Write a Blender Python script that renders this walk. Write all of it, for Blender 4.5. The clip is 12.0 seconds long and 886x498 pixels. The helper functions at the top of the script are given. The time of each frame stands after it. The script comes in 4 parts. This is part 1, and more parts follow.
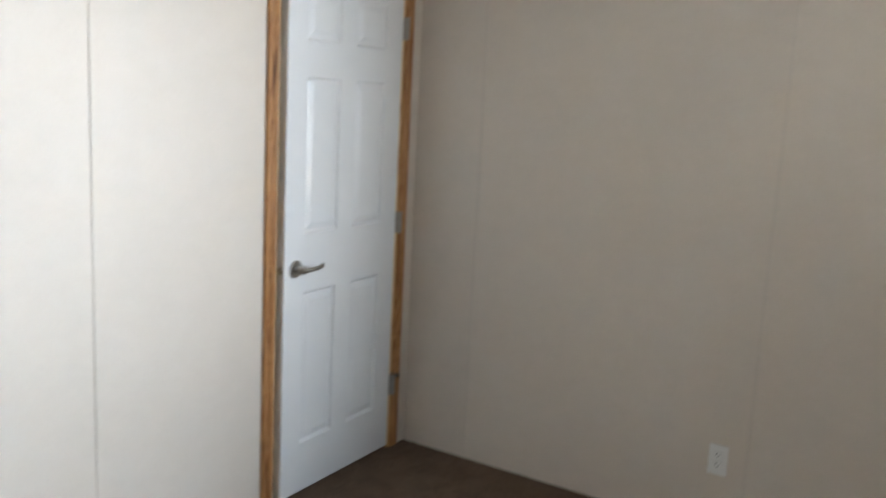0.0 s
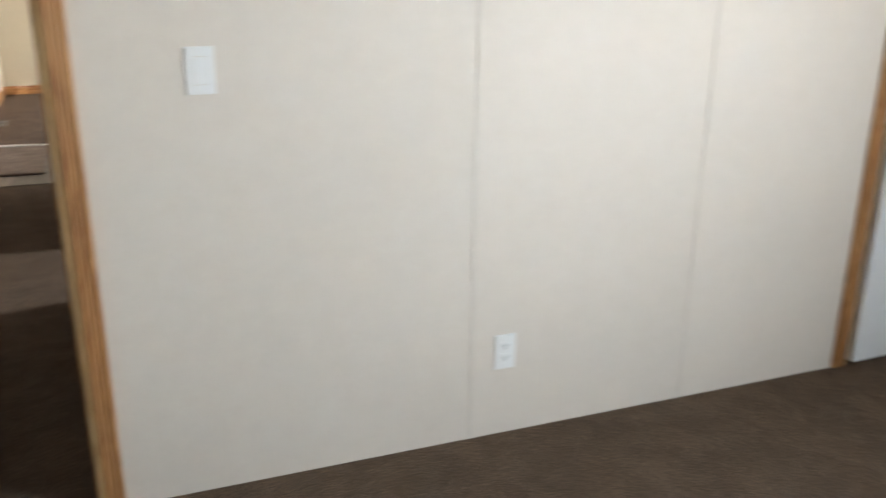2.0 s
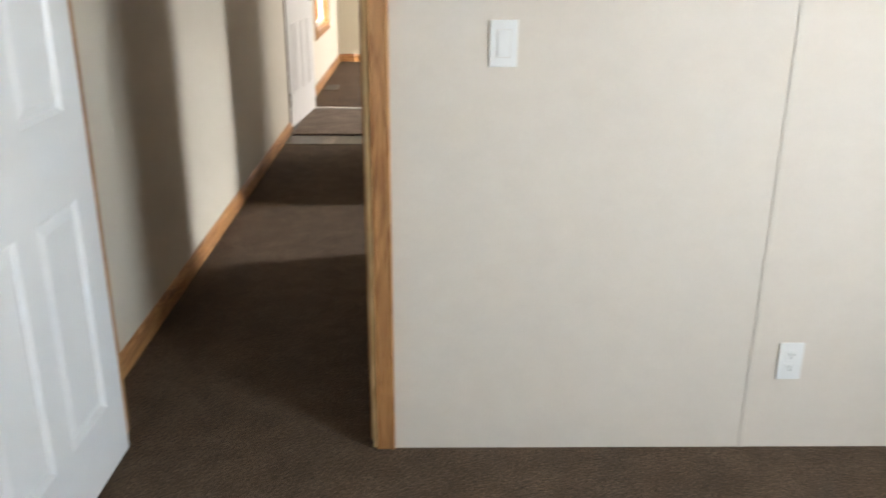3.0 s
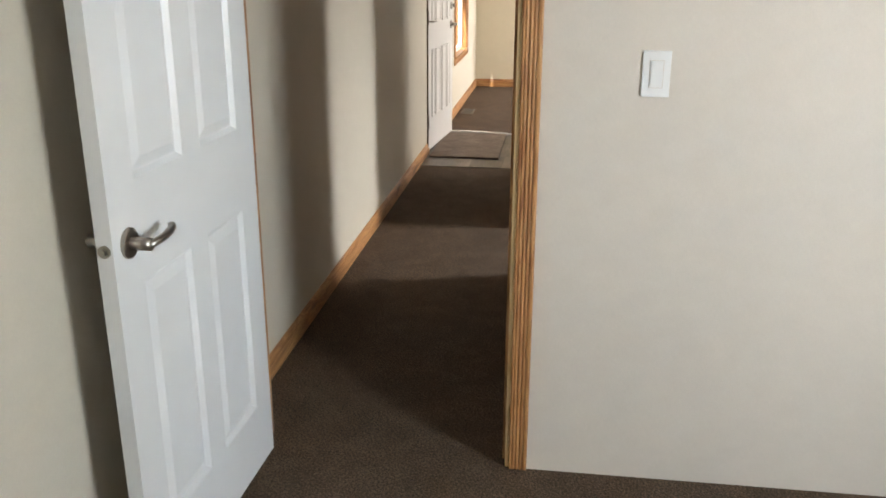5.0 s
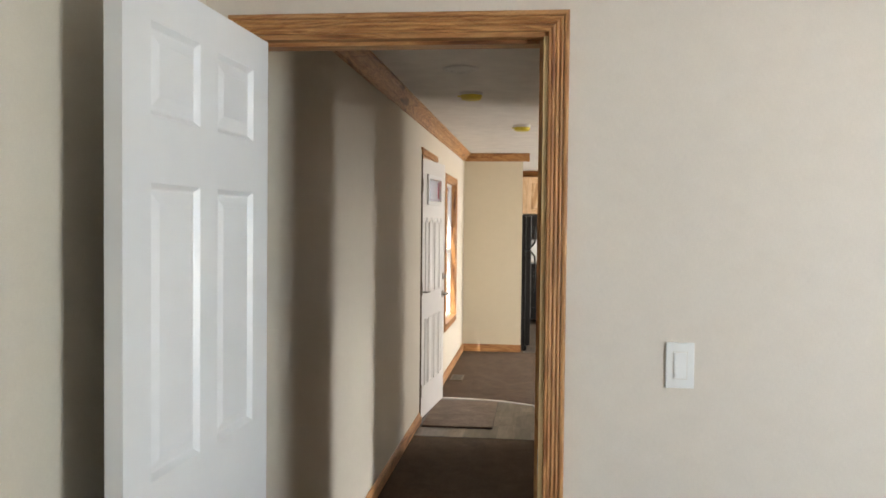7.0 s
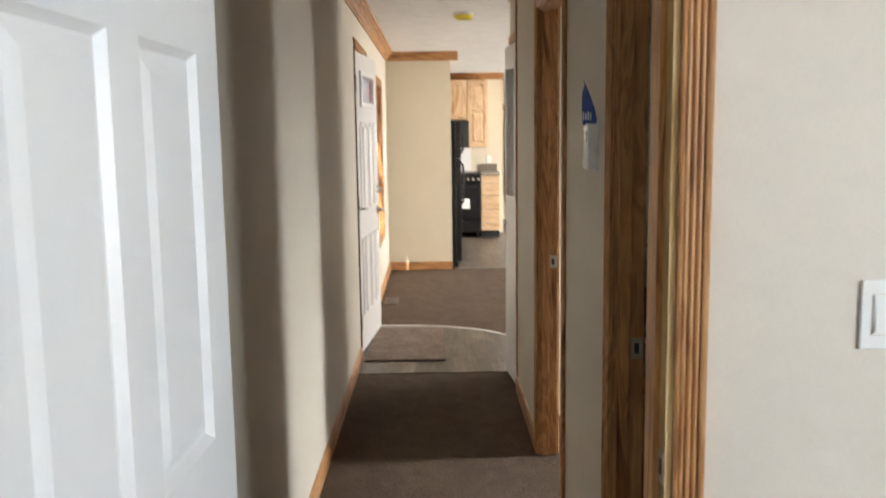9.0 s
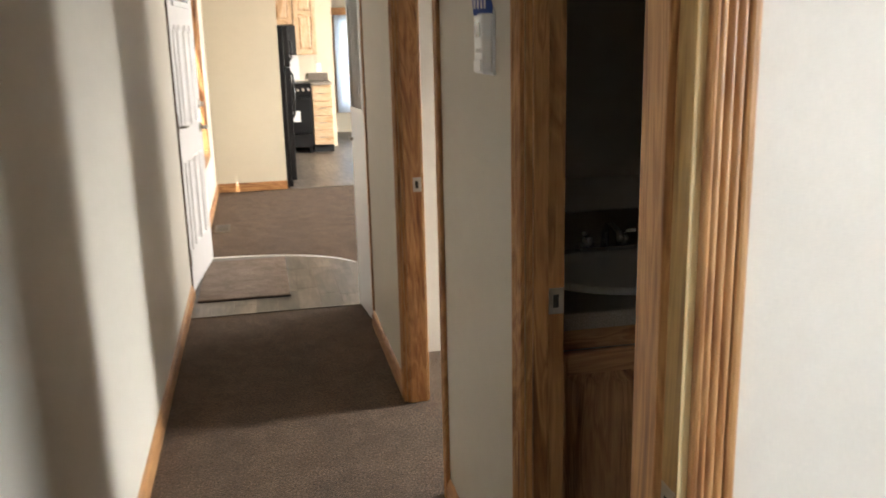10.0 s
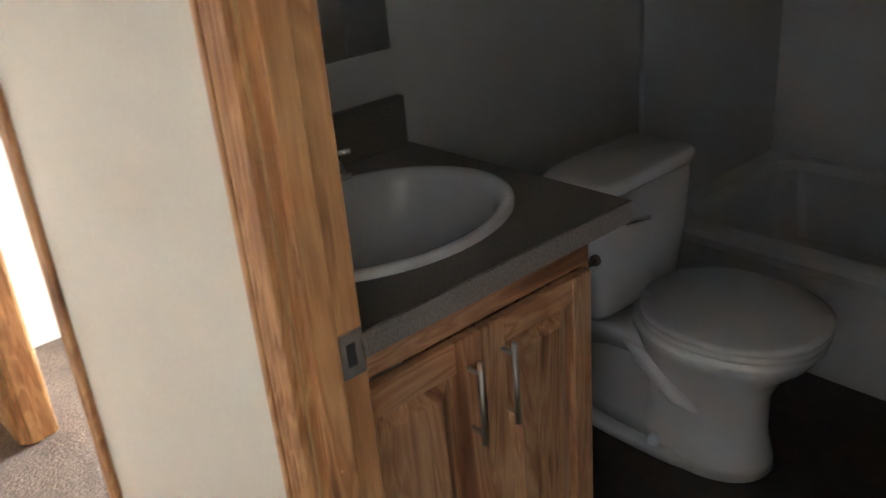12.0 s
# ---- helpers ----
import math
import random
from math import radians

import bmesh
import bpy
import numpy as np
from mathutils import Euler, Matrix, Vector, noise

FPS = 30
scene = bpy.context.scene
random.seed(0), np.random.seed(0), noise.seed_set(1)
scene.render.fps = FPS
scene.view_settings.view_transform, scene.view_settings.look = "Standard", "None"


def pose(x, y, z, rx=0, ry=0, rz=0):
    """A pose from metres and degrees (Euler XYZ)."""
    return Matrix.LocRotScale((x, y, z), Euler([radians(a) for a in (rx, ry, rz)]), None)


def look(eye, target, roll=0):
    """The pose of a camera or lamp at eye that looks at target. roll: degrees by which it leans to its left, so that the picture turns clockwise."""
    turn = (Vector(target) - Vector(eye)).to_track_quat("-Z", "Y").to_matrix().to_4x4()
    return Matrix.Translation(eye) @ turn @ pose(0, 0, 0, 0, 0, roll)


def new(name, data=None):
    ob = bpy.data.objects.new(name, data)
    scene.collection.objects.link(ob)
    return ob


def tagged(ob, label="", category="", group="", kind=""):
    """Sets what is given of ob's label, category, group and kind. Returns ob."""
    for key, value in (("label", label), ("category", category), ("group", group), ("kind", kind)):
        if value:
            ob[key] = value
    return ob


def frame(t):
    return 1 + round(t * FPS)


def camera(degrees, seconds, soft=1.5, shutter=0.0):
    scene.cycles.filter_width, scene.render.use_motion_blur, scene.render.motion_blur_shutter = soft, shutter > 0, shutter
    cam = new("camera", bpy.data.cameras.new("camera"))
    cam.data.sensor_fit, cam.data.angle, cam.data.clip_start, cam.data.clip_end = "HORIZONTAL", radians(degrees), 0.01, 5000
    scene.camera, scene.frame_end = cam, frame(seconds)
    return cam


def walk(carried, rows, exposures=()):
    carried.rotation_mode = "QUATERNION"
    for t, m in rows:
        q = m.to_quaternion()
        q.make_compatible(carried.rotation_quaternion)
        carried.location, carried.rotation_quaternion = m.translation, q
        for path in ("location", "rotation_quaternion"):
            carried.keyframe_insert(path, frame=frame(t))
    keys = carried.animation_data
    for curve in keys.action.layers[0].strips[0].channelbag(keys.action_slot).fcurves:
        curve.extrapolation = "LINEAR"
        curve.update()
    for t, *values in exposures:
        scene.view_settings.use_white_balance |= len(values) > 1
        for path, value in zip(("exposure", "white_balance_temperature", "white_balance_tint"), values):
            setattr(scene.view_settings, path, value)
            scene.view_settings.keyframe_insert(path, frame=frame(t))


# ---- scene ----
cam = camera(54.2, 12.0, shutter=0.5)
PATH = [
    (0, (2.143, 0.22, 1.53), (1.082, 1.882, 1.196), 2.9),
    (0.5, (2.142, 0.186, 1.511), (0.889, 1.663, 1.011), 1.8),
    (1, (2.164, 0.071, 1.478), (0.69, 1.298, 0.912), 0.5),
    (1.5, (2.168, 0.003, 1.454), (0.6, 1.084, 0.845), 0.0),
    (2, (2.197, -0.003, 1.445), (0.432, 0.683, 0.8), 0.6),
    (2.5, (2.176, 0.012, 1.455), (0.322, 0.325, 0.773), 0.7),
    (3, (2.199, 0.031, 1.437), (0.323, 0.06, 0.745), 0.3),
    (3.5, (2.206, 0.02, 1.417), (0.344, -0.14, 0.705), 0.1),
    (5.3, (2.262, -0.027, 1.455), (0.378, -0.316, 0.85), -0.3),
    (5.5, (2.266, -0.028, 1.457), (0.364, -0.324, 0.916), -0.6),
    (6, (2.279, -0.028, 1.491), (0.336, -0.331, 1.125), -0.1),
    (6.5, (2.274, -0.04, 1.518), (0.304, -0.333, 1.339), 0.5),
    (6.7, (2.257, -0.073, 1.525), (0.28, -0.344, 1.422), 0.8),
    (8.3, (1.797, -0.412, 1.515), (-0.199, -0.466, 1.401), -0.2),
    (8.5, (1.689, -0.426, 1.506), (-0.305, -0.482, 1.357), 0.2),
    (9, (1.383, -0.513, 1.475), (-0.599, -0.497, 1.21), -0.8),
    (9.5, (1.13, -0.613, 1.474), (-0.817, -0.368, 1.087), -1.4),
    (10, (0.814, -0.568, 1.447), (-1.088, -0.174, 0.973), -1.4),
    (10.5, (0.497, -0.526, 1.426), (-1.347, 0.0, 0.859), -2.0),
    (11, (0.207, -0.559, 1.444), (-1.45, 0.32, 0.751), -3.0),
    (11.5, (0.009, -0.504, 1.409), (-1.487, 0.565, 0.623), -3.7),
    (12, (-0.132, -0.433, 1.395), (-1.524, 0.742, 0.569), -5.1),
]
EXPOSURES = ((0.0, 1.62, 6100, 10), (1.5, 1.45, 6300, 10), (2.5, 1.6, 6500, 10), (3.5, 1.65, 6600, 10), (5.5, 1.45, 6700, 10), (6.5, 1.35, 6700, 10), (8.5, 1.55, 6500, 10), (9.0, 1.65, 6500, 10), (9.5, 1.75, 6550, 10), (10.0, 2.0, 6500, 10), (10.5, 2.3, 6350, 10), (10.8, 2.5, 6150, 10), (11.0, 2.65, 5950, 10), (11.5, 3.25, 5800, 10), (12.0, 3.6, 5800, 10))
walk(cam, [(t, look(eye, target, roll)) for t, eye, target, roll in PATH], EXPOSURES)

# ---- light ----
world = bpy.data.worlds.new("sky_world")
scene.world = world
world.use_nodes = True
wn = world.node_tree
sky = wn.nodes.new("ShaderNodeTexSky")
sky.sky_type = "NISHITA"
sky.sun_disc = False
sky.sun_elevation = radians(43)
sky.sun_rotation = radians(99.6)
wn.links.new(sky.outputs[0], wn.nodes["Background"].inputs[0])
wn.nodes["Background"].inputs[1].default_value = 0.15


def lamp(name, kind, energy, m, size=(1, 1), color=(1, 1, 1), angle=0.5, spread=180):
    data = bpy.data.lights.new(name, kind)
    data.energy, data.color = energy, color
    if kind == "AREA":
        data.spread = radians(spread)
        data.shape, data.size, data.size_y = "RECTANGLE", size[0], size[1]
    else:
        data.angle = radians(angle)
    ob = new(name, data)
    ob.matrix_world = m
    return ob


lamp("sun", "SUN", 3.0, look((0, 0, 30), (-0.728, 0.123, 30 - 0.68)), color=(1, 0.93, 0.82))

# ---- plan (metres) ----
Y_LEFT, Y_RIGHT, Y_END = -1.020, -0.055, 3.32
X_ROOM, X_BATH, X_HALL_END, X_FAR, X_PART = 3.90, -1.585, -3.87, -11.4, -7.98
CEIL, WALL, WB, DOOR_H = 2.33, 0.082, 0.112, 1.995


# ---- materials ----
def mat(name, rough=0.6, metal=0.0):
    m = bpy.data.materials.new(name)
    m.use_nodes = True
    b = m.node_tree.nodes["Principled BSDF"]
    b.inputs["Roughness"].default_value = rough
    b.inputs["Metallic"].default_value = metal
    return m, m.node_tree, b


def coords(nt, scale, use="Object"):
    tc, mp = nt.nodes.new("ShaderNodeTexCoord"), nt.nodes.new("ShaderNodeMapping")
    mp.inputs["Scale"].default_value = scale
    nt.links.new(tc.outputs[use], mp.inputs[0])
    return mp.outputs[0]


def noise_tex(nt, vec, scale, detail=4.0, distortion=0.0, rough=0.55):
    n = nt.nodes.new("ShaderNodeTexNoise")
    n.inputs["Scale"].default_value, n.inputs["Detail"].default_value = scale, detail
    n.inputs["Distortion"].default_value, n.inputs["Roughness"].default_value = distortion, rough
    nt.links.new(vec, n.inputs["Vector"])
    return n.outputs["Fac"]


def ramp(nt, fac, stops):
    r = nt.nodes.new("ShaderNodeValToRGB")
    el = r.color_ramp.elements
    while len(el) < len(stops):
        el.new(0.5)
    for e, (p, c) in zip(el, stops):
        e.position, e.color = p, (*c, 1)
    nt.links.new(fac, r.inputs[0])
    return r.outputs[0]


def mix(nt, fac, a, b, mode="MIX"):
    n = nt.nodes.new("ShaderNodeMix")
    n.data_type, n.blend_type = "RGBA", mode
    for socket, v in ((n.inputs[0], fac), (n.inputs[6], a), (n.inputs[7], b)):
        if isinstance(v, (int, float)):
            socket.default_value = v
        elif isinstance(v, tuple):
            socket.default_value = (*v, 1)
        else:
            nt.links.new(v, socket)
    return n.outputs[2]


def bump(nt, b, height, strength, distance):
    n = nt.nodes.new("ShaderNodeBump")
    n.inputs["Strength"].default_value, n.inputs["Distance"].default_value = strength, distance
    nt.links.new(height, n.inputs["Height"])
    nt.links.new(n.outputs[0], b.inputs["Normal"])


def plain(name, color, rough=0.5, metal=0.0, vary=0.06, scale=6.0, relief=0.0):
    m, nt, b = mat(name, rough, metal)
    v = coords(nt, (1, 1, 1))
    f = noise_tex(nt, v, scale)
    lo, hi = tuple(c * (1 - vary) for c in color), tuple(min(1, c * (1 + vary)) for c in color)
    nt.links.new(ramp(nt, f, [(0.3, lo), (0.7, hi)]), b.inputs["Base Color"])
    if relief:
        bump(nt, b, noise_tex(nt, v, 180, 2), relief, 0.001)
    return m


def vinyl_wall(name, color):
    """Vinyl-covered board with a fine linen weave."""
    m, nt, b = mat(name, 0.62)
    a = noise_tex(nt, coords(nt, (90, 90, 700)), 1, 2)
    c = noise_tex(nt, coords(nt, (600, 600, 60)), 1, 2)
    big = noise_tex(nt, coords(nt, (1, 1, 1)), 1.3, 3)
    streak = noise_tex(nt, coords(nt, (13, 13, 20)), 1, 3)
    weave = mix(nt, 0.5, a, c)
    col = ramp(nt, weave, [(0.35, tuple(v * 0.955 for v in color)), (0.65, tuple(v * 1.03 for v in color))])
    col = mix(nt, 1.0, col, ramp(nt, streak, [(0.3, (0.975, 0.975, 0.97)), (0.7, (1, 1, 1))]), "MULTIPLY")
    col = mix(nt, 1.0, col, ramp(nt, big, [(0.3, (0.96, 0.96, 0.96)), (0.7, (1, 1, 1))]), "MULTIPLY")
    nt.links.new(col, b.inputs["Base Color"])
    bump(nt, b, weave, 0.25, 0.0006)
    return m


def wood(name, axis, dark, mid, light, rough=0.42, grain=1.0):
    m, nt, b = mat(name, rough)
    info = nt.nodes.new("ShaderNodeObjectInfo")

    def moved(scale_by):
        v = nt.nodes.new("ShaderNodeVectorMath")
        v.operation = "ADD"
        far = nt.nodes.new("ShaderNodeMath")
        far.operation = "MULTIPLY"
        far.inputs[1].default_value = 37.0
        nt.links.new(info.outputs["Random"], far.inputs[0])
        nt.links.new(coords(nt, scale_by), v.inputs[0])
        nt.links.new(far.outputs[0], v.inputs[1])
        return v.outputs[0]
    s = [7.5 * grain] * 3
    s[axis] = 1.0
    broad = noise_tex(nt, moved(tuple(s)), 1.0, 3, 2.8, 0.5)
    s2 = [24.0 * grain] * 3
    s2[axis] = 1.8
    streak = noise_tex(nt, moved(tuple(s2)), 1.0, 4, 1.6, 0.6)
    s3 = [190.0] * 3
    s3[axis] = 7.0
    fine = noise_tex(nt, moved(tuple(s3)), 1.0, 4, 0.3, 0.7)
    col = ramp(nt, broad, [(0.30, dark), (0.39, mid), (0.46, light), (0.51, mid), (0.58, light), (0.72, mid)])
    col = mix(nt, 1.0, col, ramp(nt, streak, [(0.32, (0.60, 0.50, 0.43)), (0.42, (0.93, 0.91, 0.89)), (0.55, (1, 1, 1))]), "MULTIPLY")
    col = mix(nt, 1.0, col, ramp(nt, fine, [(0.3, (0.80, 0.77, 0.74)), (0.6, (1, 1, 1))]), "MULTIPLY")
    nt.links.new(col, b.inputs["Base Color"])
    bump(nt, b, fine, 0.15, 0.0006)
    return m


def carpet_mat(name, lo, hi):
    m, nt, b = mat(name, 0.95)
    v = coords(nt, (1, 1, 1))
    tuft = nt.nodes.new("ShaderNodeTexVoronoi")
    tuft.inputs["Scale"].default_value = 210
    nt.links.new(v, tuft.inputs["Vector"])
    grain = noise_tex(nt, v, 150, 4, 0.4, 0.7)
    patch = noise_tex(nt, v, 9, 4, 0.6)
    sweep = noise_tex(nt, coords(nt, (1, 2.2, 1)), 1.9, 3, 0.8)
    col = ramp(nt, grain, [(0.36, lo), (0.64, hi)])
    col = mix(nt, 1.0, col, ramp(nt, tuft.outputs["Distance"], [(0.15, (1.0, 1.0, 1.0)), (0.65, (0.62, 0.60, 0.58))]), "MULTIPLY")
    col = mix(nt, 1.0, col, ramp(nt, patch, [(0.38, (0.76, 0.745, 0.73)), (0.62, (1, 1, 1))]), "MULTIPLY")
    col = mix(nt, 1.0, col, ramp(nt, sweep, [(0.36, (0.87, 0.87, 0.87)), (0.64, (1, 1, 1))]), "MULTIPLY")
    nt.links.new(col, b.inputs["Base Color"])
    h = mix(nt, 0.5, tuft.outputs["Distance"], grain)
    bump(nt, b, h, 1.0, 0.010)
    return m


M_WALL = vinyl_wall("vinyl_wall_cream", (0.695, 0.625, 0.55))
M_WALL_HALL = vinyl_wall("vinyl_wall_hall", (0.675, 0.615, 0.515))
M_WALL_WARM = vinyl_wall("vinyl_wall_living", (0.68, 0.61, 0.47))
M_BATTEN = vinyl_wall("batten_vinyl", (0.665, 0.60, 0.53))
# cream vinyl again, with the bathroom's dimness put into its colour
M_BATHWALL_SHADED = vinyl_wall("bath_wall_vinyl_shaded", (0.46, 0.43, 0.375))
M_CEIL = plain("ceiling_paint", (0.80, 0.79, 0.77), 0.9, relief=0.5)
M_CARPET = carpet_mat("brown_carpet", (0.050, 0.030, 0.017), (0.320, 0.208, 0.128))
M_MAT = carpet_mat("doormat_pile", (0.26, 0.19, 0.14), (0.50, 0.39, 0.31))
OAK = ((0.16, 0.060, 0.020), (0.37, 0.162, 0.057), (0.57, 0.305, 0.122))
M_WOOD_V = wood("stained_wood_upright", 2, *OAK)
M_WOOD_X = wood("stained_wood_along", 0, *OAK)
M_WOOD_Y = wood("stained_wood_across", 1, *OAK)
HICK = ((0.18, 0.070, 0.030), (0.43, 0.195, 0.088), (0.62, 0.345, 0.175))
M_HICK = wood("hickory_cabinet", 2, *HICK, rough=0.4)
M_HICK_Y = wood("hickory_cabinet_across", 1, *HICK, rough=0.4)
PALE = ((0.50, 0.30, 0.15), (0.66, 0.44, 0.25), (0.76, 0.57, 0.37))
M_PALE = wood("pale_hickory", 2, *PALE, rough=0.4, grain=0.5)
M_PALE_Y = wood("pale_hickory_across", 1, *PALE, rough=0.4, grain=0.8)
M_RAW = wood("half_stained_wood", 2, (0.19, 0.10, 0.03), (0.34, 0.20, 0.065), (0.44, 0.28, 0.10), rough=0.4)
M_EDGE = wood("bare_wood_edge", 2, (0.55, 0.36, 0.15), (0.82, 0.60, 0.30), (0.88, 0.68, 0.37), rough=0.5, grain=0.6)
M_DOOR = plain("white_door_paint", (0.78, 0.79, 0.80), 0.38, vary=0.015, relief=0.15)
M_ENTRY = plain("entry_door_paint", (0.74, 0.72, 0.70), 0.4, vary=0.02)
M_PLASTIC = plain("white_plastic", (0.80, 0.80, 0.79), 0.3, vary=0.01)
M_DARK = plain("dark_slot", (0.02, 0.02, 0.02), 0.6)
M_NICKEL = plain("satin_nickel", (0.38, 0.35, 0.31), 0.32, 1.0)
M_STRIKE = plain("strike_metal", (0.52, 0.49, 0.44), 0.42, 1.0)
M_PULL = plain("brushed_pull", (0.60, 0.57, 0.52), 0.42, 1.0)
M_CHROME = plain("chrome", (0.75, 0.75, 0.75), 0.1, 1.0)
M_BLACK = plain("black_enamel", (0.007, 0.007, 0.008), 0.3)
M_BLUE = plain("blue_paper", (0.02, 0.07, 0.32), 0.5)
M_YELLOW = plain("yellow_dust_cover", (0.75, 0.62, 0.05), 0.45)
M_PORC = plain("porcelain", (0.62, 0.60, 0.56), 0.12, vary=0.01)
M_TUB = plain("tub_plastic", (0.57, 0.56, 0.53), 0.25, vary=0.02)
M_COUNTER = plain("laminate_counter", (0.17, 0.140, 0.108), 0.4, vary=0.35, scale=260)
M_COUNTER_EDGE = plain("laminate_edge", (0.25, 0.215, 0.18), 0.4, vary=0.3, scale=220)
M_PAPER = plain("white_paper", (0.8, 0.8, 0.8), 0.6)
M_CURTAIN, nt, b = mat("white_curtain", 0.8)
b.inputs["Base Color"].default_value = (0.78, 0.83, 0.88, 1)
tl_node, mx_node = nt.nodes.new("ShaderNodeBsdfTranslucent"), nt.nodes.new("ShaderNodeMixShader")
tl_node.inputs[0].default_value = (0.82, 0.89, 0.95, 1)
mx_node.inputs[0].default_value = 0.6
nt.links.new(b.outputs[0], mx_node.inputs[1])
nt.links.new(tl_node.outputs[0], mx_node.inputs[2])
nt.links.new(mx_node.outputs[0], nt.nodes["Material Output"].inputs[0])
M_ALU = plain("aluminium_strip", (0.7, 0.7, 0.7), 0.25, 1.0)
M_SAND = plain("dry_ground", (0.34, 0.27, 0.19), 0.95, vary=0.25, scale=0.6)
M_RED = plain("red_tape", (0.5, 0.03, 0.04), 0.4)
M_BROWNPLATE = plain("brown_metal_plate", (0.12, 0.08, 0.05), 0.5)

m, nt, b = mat("window_glass", 0.02)
b.inputs["Transmission Weight"].default_value = 1.0
b.inputs["IOR"].default_value = 1.1
M_GLASS = m
m, nt, b = mat("mirror_glass", 0.02, 1.0)
b.inputs["Base Color"].default_value = (0.85, 0.86, 0.85, 1)
M_MIRROR = m
m, nt, b = mat("thermostat_screen", 0.2)
b.inputs["Base Color"].default_value = (0.35, 0.36, 0.3, 1)
M_LCD = m


def vinyl_floor():
    m, nt, b = mat("vinyl_plank_floor", 0.35)
    v = coords(nt, (1, 1, 1))
    br = nt.nodes.new("ShaderNodeTexBrick")
    br.inputs["Scale"].default_value = 1.0
    br.inputs["Brick Width"].default_value, br.inputs["Row Height"].default_value = 0.9, 0.15
    br.inputs["Mortar Size"].default_value = 0.0015
    br.inputs["Color1"].default_value, br.inputs["Color2"].default_value = (0.085, 0.068, 0.052, 1), (0.19, 0.16, 0.13, 1)
    br.inputs["Mortar"].default_value = (0.06, 0.05, 0.04, 1)
    nt.links.new(v, br.inputs["Vector"])
    g = noise_tex(nt, coords(nt, (5, 16, 5)), 1, 5, 1.2)
    col = mix(nt, 1.0, br.outputs["Color"], ramp(nt, g, [(0.36, (0.45, 0.42, 0.40)), (0.62, (1, 1, 1))]), "MULTIPLY")
    nt.links.new(col, b.inputs["Base Color"])
    return m


M_VINYL = vinyl_floor()


def plank_mat():
    m, nt, b = mat("wood_look_plank", 0.34)
    info = nt.nodes.new("ShaderNodeObjectInfo")
    tone = ramp(nt, info.outputs["Random"], [(0.0, (0.085, 0.065, 0.05)), (0.35, (0.20, 0.155, 0.115)), (0.7, (0.13, 0.105, 0.082)), (1.0, (0.25, 0.20, 0.15))])
    g = noise_tex(nt, coords(nt, (2.2, 26, 5)), 1, 5, 1.4, 0.6)
    blot = noise_tex(nt, coords(nt, (3, 7, 3)), 1, 3, 0.8)
    col = mix(nt, 1.0, tone, ramp(nt, g, [(0.34, (0.5, 0.47, 0.45)), (0.58, (1, 1, 1))]), "MULTIPLY")
    col = mix(nt, 1.0, col, ramp(nt, blot, [(0.38, (0.45, 0.43, 0.41)), (0.58, (1, 1, 1))]), "MULTIPLY")
    nt.links.new(col, b.inputs["Base Color"])
    bump(nt, b, g, 0.2, 0.0005)
    return m


M_PLANK = plank_mat()


# ---- mesh helpers ----
def box(bm, x0, x1, y0, y1, z0, z1):
    vs = [bm.verts.new((x, y, z)) for x in (x0, x1) for y in (y0, y1) for z in (z0, z1)]
    for f in ((0, 1, 3, 2), (4, 6, 7, 5), (0, 4, 5, 1), (2, 3, 7, 6), (0, 2, 6, 4), (1, 5, 7, 3)):
        bm.faces.new([vs[i] for i in f])
    return vs


def finish(bm, bevel=0.0, segments=2):
    bmesh.ops.recalc_face_normals(bm, faces=bm.faces)
    if bevel:
        bmesh.ops.bevel(bm, geom=list(bm.edges), offset=bevel, segments=segments, affect="EDGES", profile=0.6)


def part(name, bm, material, parent=None, label="", smooth=False):
    me = bpy.data.meshes.new(name)
    bm.to_mesh(me)
    bm.free()
    me.materials.append(material)
    if smooth:
        for p in me.polygons:
            p.use_smooth = True
    ob = new(name, me)
    ob.parent = parent
    if label:
        tagged(ob, label)
    return ob


def block(name, x0, x1, y0, y1, z0, z1, material, parent=None, label="", bevel=0.0, segments=2):
    bm = bmesh.new()
    box(bm, x0, x1, y0, y1, z0, z1)
    finish(bm, bevel, segments)
    return part(name, bm, material, parent, label)


def thing(name, label, category, m=None, group=""):
    ob = new(name)
    ob.empty_display_size = 0.1
    if m is not None:
        ob.matrix_world = m
    return tagged(ob, label, category, group)


def tube(bm, pts, r, sides=12):
    """A round bar through the points, with capped ends."""
    pts = [Vector(p) for p in pts]
    rings = []
    for i, p in enumerate(pts):
        d = (pts[min(i + 1, len(pts) - 1)] - pts[max(i - 1, 0)]).normalized()
        a = d.orthogonal().normalized() if not rings else (side - side.dot(d) * d).normalized()
        side = a
        c = d.cross(a)
        rings.append([bm.verts.new(p + r * (math.cos(k * 2 * math.pi / sides) * a + math.sin(k * 2 * math.pi / sides) * c)) for k in range(sides)])
    for r0, r1 in zip(rings, rings[1:]):
        for k in range(sides):
            bm.faces.new((r0[k], r0[(k + 1) % sides], r1[(k + 1) % sides], r1[k]))
    bm.faces.new(rings[0][::-1])
    bm.faces.new(rings[-1])
    bmesh.ops.recalc_face_normals(bm, faces=bm.faces)


def loft(bm, rings, cap=True):
    """Joins rings of points; each ring has the same number of points."""
    vs = [[bm.verts.new(p) for p in r] for r in rings]
    n = len(vs[0])
    for a, c in zip(vs, vs[1:]):
        for k in range(n):
            bm.faces.new((a[k], a[(k + 1) % n], c[(k + 1) % n], c[k]))
    if cap:
        bm.faces.new(vs[0][::-1])
        bm.faces.new(vs[-1])
    bmesh.ops.recalc_face_normals(bm, faces=bm.faces)


